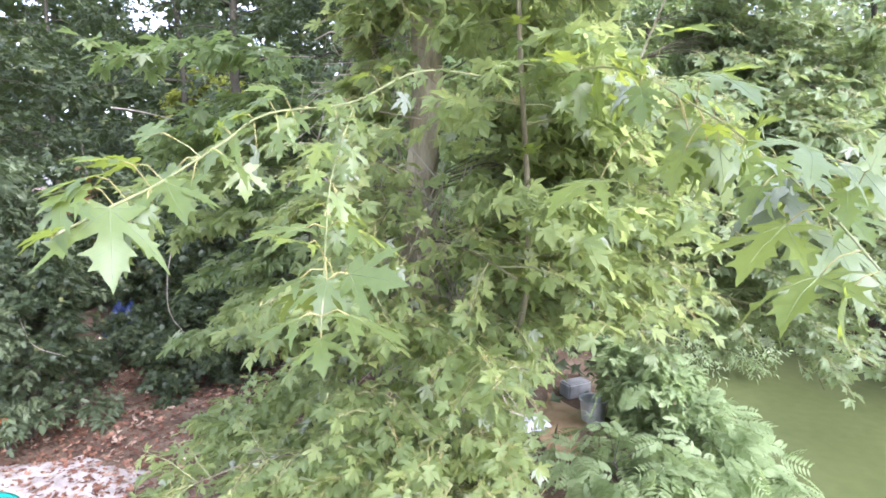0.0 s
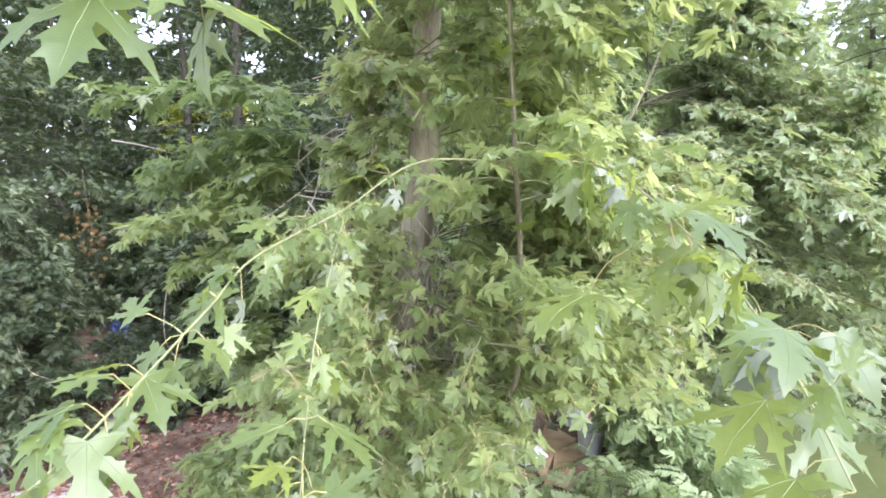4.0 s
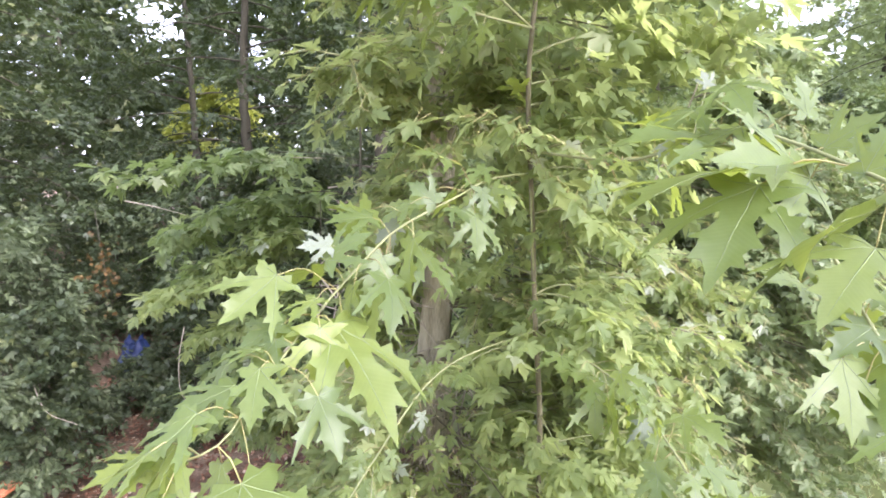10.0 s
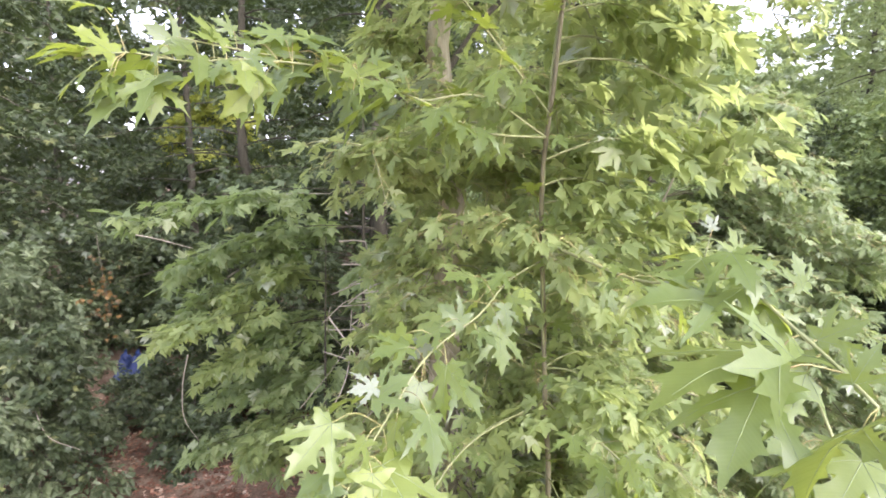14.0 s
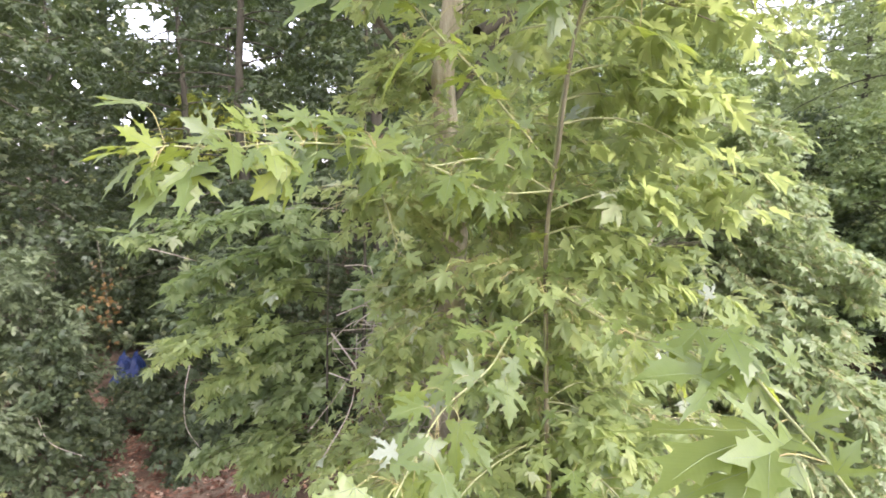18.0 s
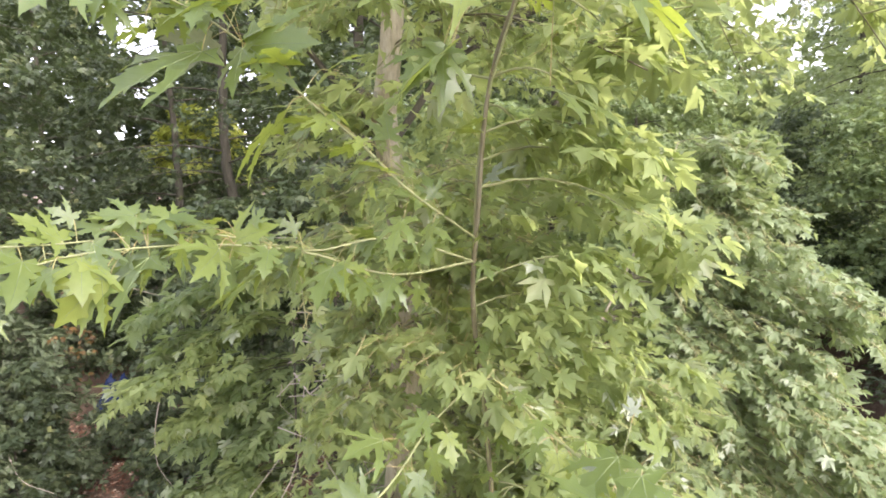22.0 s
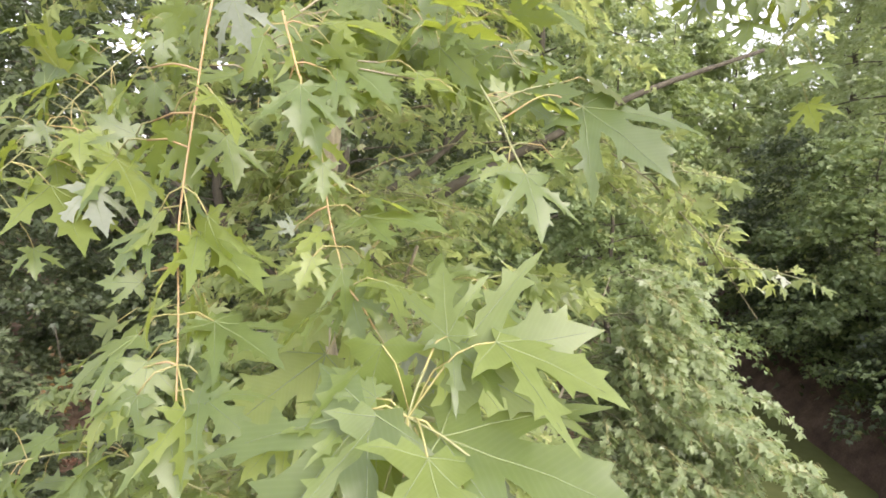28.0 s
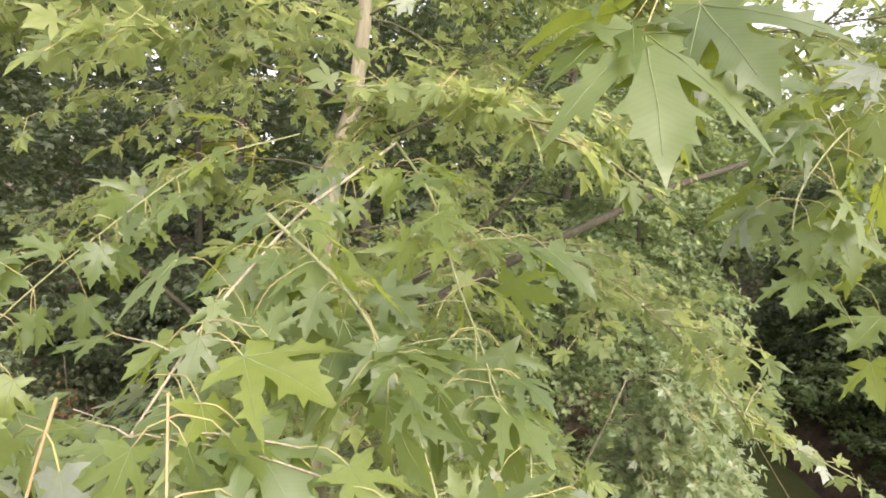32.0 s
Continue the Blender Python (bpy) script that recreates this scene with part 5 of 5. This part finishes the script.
# undergrowth under the trees
ru = np.random.default_rng(77)
up_ = ru.uniform((-22, 6.5), (24, 30), (27000, 2))
hh = 1.5 * ru.random(len(up_)) ** 1.3 * np.array([0.6 + 0.7 * abs(noise.noise((x * 0.8, y * 0.8, 7.0))) for x, y in up_])
ok = np.array([not (shore(y)[0] - 0.5 < x < shore(y)[1] + 0.3) and not (-6.8 < x < -1.5 and y < 8.2) and not (-7.0 < x < -4.6 and y < 10.6) for x, y in up_])
up_, hh = up_[ok], hh[ok]
uz = np.array([ground_height(x, y) for x, y in up_]) + hh
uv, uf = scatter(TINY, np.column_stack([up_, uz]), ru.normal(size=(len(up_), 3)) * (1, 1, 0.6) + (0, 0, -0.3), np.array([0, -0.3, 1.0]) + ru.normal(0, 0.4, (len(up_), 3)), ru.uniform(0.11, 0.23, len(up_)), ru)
tagged(new("undergrowth", make_mesh("undergrowth", uv, uf, [DEEP_SHADE_CROWN])), "dense low green undergrowth beneath the trees", "undergrowth", kind="stuff")

# the wood goes on behind, with lower gaps where the sky shows
def wood_top(x):
    return float(np.interp(x, [-75, 17, 20, 25, 28, 90], [21, 20, 11.5, 11.5, 18, 19]))


# dark and pale halves: shade and haze are put into the leaf colour
for low_x, high_x, count, mat, label in ((-75, 12, 20000, DEEP_SHADE_CROWN, "distant wood closing the view behind the trees, coloured dark as in shade"), (12, 90, 13000, PALE_CROWN, "distant wood beyond the stream, haze put into its leaf colour")):
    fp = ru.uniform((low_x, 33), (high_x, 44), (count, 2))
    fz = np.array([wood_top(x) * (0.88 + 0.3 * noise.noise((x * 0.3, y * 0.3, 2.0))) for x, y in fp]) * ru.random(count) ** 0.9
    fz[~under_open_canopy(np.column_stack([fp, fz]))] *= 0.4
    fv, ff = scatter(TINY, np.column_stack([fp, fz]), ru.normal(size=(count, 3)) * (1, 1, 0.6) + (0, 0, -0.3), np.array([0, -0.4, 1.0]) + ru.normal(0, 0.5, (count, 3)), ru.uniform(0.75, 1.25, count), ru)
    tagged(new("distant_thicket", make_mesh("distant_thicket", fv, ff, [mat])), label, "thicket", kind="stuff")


# ---- small things ----
def place(name, label, category, me, at, rz=0.0, kind=""):
    ob = new(name, me)
    ob.location = at
    ob.rotation_euler = (0, 0, radians(rz))
    return tagged(ob, label, category, kind=kind)


def lathe(profile, sides, mat, name, squash=0.0, seed=1):
    """Turned shape from (radius, height) rows, slightly uneven."""
    r = np.random.default_rng(seed)
    n = len(profile)
    v = []
    for k, (rad, z) in enumerate(profile):
        for j in range(sides):
            a = 2 * math.pi * j / sides
            q = rad * (1 + squash * math.cos(2 * a) + 0.01 * r.normal())
            v.append((q * math.cos(a), q * math.sin(a), z))
    f = []
    for k in range(n - 1):
        for j in range(sides):
            a, b = k * sides + j, k * sides + (j + 1) % sides
            f += [(a, b, b + sides), (a, b + sides, a + sides)]
    return make_mesh(name, v, f, [mat], None, True)


# dead twigs caught round the maple's trunk
dead = thing("dead_twig_tangle", "tangle of dry grey-brown dead twigs caught on the trunk", "twigs", at=(-0.15, 2.5, 2.3))
DEAD_BASE = np.array([-0.15, 2.5, 2.3])
rd = np.random.default_rng(91)
for k in range(185):
    z = rd.uniform(2.0, 2.95)
    p = np.array([-0.12 + rd.normal(0, 0.13), 2.42 + rd.normal(0, 0.09), z])
    q = p + (rd.normal(0, 0.14), rd.normal(0, 0.08), -rd.uniform(0.08, 0.42))
    part("twig", make_mesh("twig", *tube(smooth_line([p, (p + q) / 2 + rd.normal(0, 0.03, 3), q], 0.06) - DEAD_BASE, [0.0035 * rd.uniform(0.5, 1.2)], 4), [DEAD_WOOD], None, True), dead)
for k in range(95):
    p = np.array([-0.42 + rd.normal(0, 0.14), 2.75 + rd.normal(0, 0.15), rd.uniform(3.0, 3.55)])
    q = p + (rd.normal(0.05, 0.22), rd.normal(0, 0.12), rd.normal(-0.12, 0.18))
    part("twig", make_mesh("twig", *tube(smooth_line([p, (p + q) / 2 + rd.normal(0, 0.04, 3), q], 0.06) - DEAD_BASE, [0.003 * rd.uniform(0.5, 1.2)], 4), [DEAD_WOOD], None, True), dead)

# single bare twigs farther back
for pts, r in (([(-2.75, 4.5, 3.47), (-2.5, 4.45, 3.43), (-2.2, 4.4, 3.36)], 0.006), ([(-1.75, 4.35, 3.72), (-1.4, 4.3, 3.80), (-1.05, 4.3, 3.80)], 0.007),
               ([(-2.55, 4.9, 2.3), (-2.62, 4.9, 2.0), (-2.6, 4.85, 1.7), (-2.45, 4.8, 1.5)], 0.006), ([(-0.95, 3.6, 3.0), (-0.75, 3.5, 2.75), (-0.62, 3.4, 2.45)], 0.007),
               ([(-4.6, 5.6, 1.5), (-4.4, 5.5, 1.2), (-4.0, 5.4, 1.1)], 0.007)):
    ln = smooth_line(pts, 0.05)
    me = make_mesh("bare_twig", *tube(ln - ln[0], np.linspace(r, 0.002, len(ln)), 5), [DEAD_WOOD], None, True)
    place("bare_twig", "bare grey dead twig among the leaves", "twig", me, ln[0])

# stout limbs in the upper crown, in the bark colour with shade put in
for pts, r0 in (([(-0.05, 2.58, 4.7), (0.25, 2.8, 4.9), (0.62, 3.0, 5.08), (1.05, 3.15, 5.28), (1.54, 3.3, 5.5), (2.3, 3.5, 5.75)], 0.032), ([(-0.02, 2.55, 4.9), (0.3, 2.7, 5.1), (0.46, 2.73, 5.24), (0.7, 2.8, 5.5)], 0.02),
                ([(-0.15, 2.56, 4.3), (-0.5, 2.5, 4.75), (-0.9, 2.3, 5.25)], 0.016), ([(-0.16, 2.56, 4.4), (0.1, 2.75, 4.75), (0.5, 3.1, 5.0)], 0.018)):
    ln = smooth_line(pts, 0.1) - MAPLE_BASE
    part("stout_limb", make_mesh("stout_limb", *tube(ln, np.linspace(r0, r0 * 0.35, len(ln)), 7, 0.06, rd), [SHADED_BARK], None, True), maple, "bare limb, bark coloured dark brown as in shade")

# litter and gear by the path to the water
sp = [(1.2, 5.9, 0.0)] + [(1.2 + (0.3 * math.cos(a) + 0.12 * math.sin(a)) * (1 + 0.35 * math.sin(3 * a) + 0.2 * math.sin(7 * a + 1)), 5.9 + 0.75 * math.sin(a) * (1 + 0.25 * math.sin(5 * a)), 0.0) for a in np.linspace(0, 2 * math.pi, 24, endpoint=False)]
sp = [(x, y, ground_height(x, y) + (0.05 if k == 0 else 0.025)) for k, (x, y, z) in enumerate(sp)]
tagged(new("sand_patch", make_mesh("sand_patch", sp, [(0, 1 + k, 1 + (k + 1) % 24) for k in range(24)], [SAND], None, True)), "worn ochre sand at the foot of the path", "sand", kind="structure")

bucket = thing("bucket", "pale grey plastic bucket lying open on the bank", "bucket", at=(1.66, 6.1, ground_height(1.66, 6.1) - 0.02))
part("body", lathe([(0.001, 0.0), (0.12, 0.0), (0.125, 0.01), (0.155, 0.30), (0.165, 0.305), (0.165, 0.32), (0.15, 0.32), (0.145, 0.3), (0.115, 0.02), (0.001, 0.02)], 20, PALE_PLASTIC, "body"), bucket)
arc = np.array([(0.16 * math.cos(a), 0.02, 0.31 + 0.05 * math.sin(a)) for a in np.linspace(0, math.pi, 12)])
part("handle", make_mesh("handle", *tube(arc, [0.004], 5), [METAL], None, True), bucket, "thin steel handle")

bm = bmesh.new()
bmesh.ops.create_cube(bm, size=1.0)
bmesh.ops.scale(bm, vec=(0.36, 0.22, 0.2), verts=bm.verts)
bmesh.ops.bevel(bm, geom=bm.edges[:], offset=0.02, segments=2, affect="EDGES")
for v in bm.verts:
    v.co += Vector(noise.noise_vector(v.co * 9)) * 0.012
bmesh.ops.triangulate(bm, faces=bm.faces[:])
block = bpy.data.meshes.new("concrete_block")
bm.to_mesh(block)
bm.free()
block.materials.append(GREY)
place("concrete_block", "weathered grey concrete block beside the bucket", "block", block, (1.62, 6.8, ground_height(1.62, 6.8) + 0.10), 25)


def crumpled(name, sx, sy, sz, mat, seed, n=14):
    """Crumpled sheet heaped on the ground."""
    v = []
    for j in range(n):
        for i in range(n):
            x, y = (i / (n - 1) - 0.5) * sx, (j / (n - 1) - 0.5) * sy
            edge = max(0.0, 1 - max(abs(2 * x / sx), abs(2 * y / sy)) ** 3)
            q = noise.noise((x * 7 / sx + seed, y * 7 / sy, 0.3)) + 0.6 * noise.noise((x * 16 / sx, y * 16 / sy + seed, 0.9))
            v.append((x + 0.08 * sx * noise.noise((i * 0.6, j * 0.6, seed)), y + 0.08 * sy * noise.noise((j * 0.6, i * 0.6, seed + 4)), sz * edge * (0.75 + 0.4 * q) + 0.01))
    f = []
    for j in range(n - 1):
        for i in range(n - 1):
            a = j * n + i
            f += [(a, a + 1, a + n + 1), (a, a + n + 1, a + n)]
    return make_mesh(name, v, f, [mat])


place("plastic_sheet", "crumpled white plastic sheet lying on the bank", "plastic", crumpled("plastic_sheet", 0.36, 0.32, 0.16, WHITE, 3, 18), (0.92, 5.9, ground_height(0.92, 5.9) + 0.02), 20)
place("blue_tarp", "blue tarpaulin heaped up in the thicket's shade", "tarpaulin", crumpled("blue_tarp", 0.62, 0.6, 0.62, BLUE, 7, 18), (-6.24, 10.1, ground_height(-6.24, 10.1)), 15)
place("tub", "round teal plastic tub on the gravel", "tub", lathe([(0.001, 0.02), (0.27, 0.02), (0.30, 0.05), (0.345, 0.28), (0.37, 0.285), (0.37, 0.30), (0.345, 0.305), (0.33, 0.29), (0.28, 0.05), (0.001, 0.05)], 28, TEAL, "tub"), (-3.80, 3.86, ground_height(-3.80, 3.86) + 0.02))

stool = thing("stool", "low stool with a faded orange seat and steel legs", "stool", at=(-4.95, 5.35, ground_height(-4.95, 5.35)))
bm = bmesh.new()
bmesh.ops.create_cube(bm, size=1.0)
bmesh.ops.scale(bm, vec=(0.4, 0.34, 0.05), verts=bm.verts)
bmesh.ops.bevel(bm, geom=bm.edges[:], offset=0.018, segments=2, affect="EDGES")
bmesh.ops.translate(bm, vec=(0, 0, 0.42), verts=bm.verts)
bmesh.ops.triangulate(bm, faces=bm.faces[:])
seat = bpy.data.meshes.new("seat")
bm.to_mesh(seat)
bm.free()
seat.materials.append(ORANGE)
part("seat", seat, stool, "faded orange seat")
for sx in (-1, 1):
    for sy in (-1, 1):
        part("leg", make_mesh("leg", *tube(np.array([(sx * 0.15, sy * 0.12, 0.41), (sx * 0.19, sy * 0.15, 0.0)]), [0.012, 0.011], 7), [METAL], None, True), stool)

pole = np.array([(0, 0, 0), (0.1, 0.05, 0.45), (0.22, 0.1, 0.95)])
place("metal_pole", "leaning grey metal pole stuck in the soil", "pole", make_mesh("metal_pole", *tube(pole, [0.018], 8), [METAL], None, True), (-5.5, 5.6, ground_height(-5.5, 5.6) - 0.05))

# a dry, rust-coloured bough in the shade
rr = np.random.default_rng(17)
rp = np.array([-4.05, 6.1, 2.6]) + rr.normal(0, 1, (70, 3)) * (0.10, 0.15, 0.2)
rv, rf = scatter(FAR, rp, rr.normal(0, 0.5, (70, 3)) + (0, 0, -1.0), rr.normal(0, 1, (70, 3)) + (0, -0.5, 0.5), rr.uniform(0.035, 0.06, 70), rr)
RUST = leaf_material("rusty_leaf", [(0.0, (0.07, 0.045, 0.018)), (1.0, (0.18, 0.11, 0.035))], (0.13, 0.075, 0.02), 0.6, 0.25)
dry = thing("dry_bough", "dead bough with hanging rust-brown leaves", "branch", at=(-4.05, 6.1, 2.6))
part("stem", make_mesh("stem", *tube(np.array([(-0.1, 0.1, 0.7), (0.0, 0.0, 0.2), (0.1, -0.05, -0.35)]), [0.006, 0.004, 0.002], 6), [SHADED_BARK], None, True), dry)
part("dry_foliage", make_mesh("dry_foliage", rv - np.array([-4.05, 6.1, 2.6]), rf, [RUST]), dry, kind="stuff")
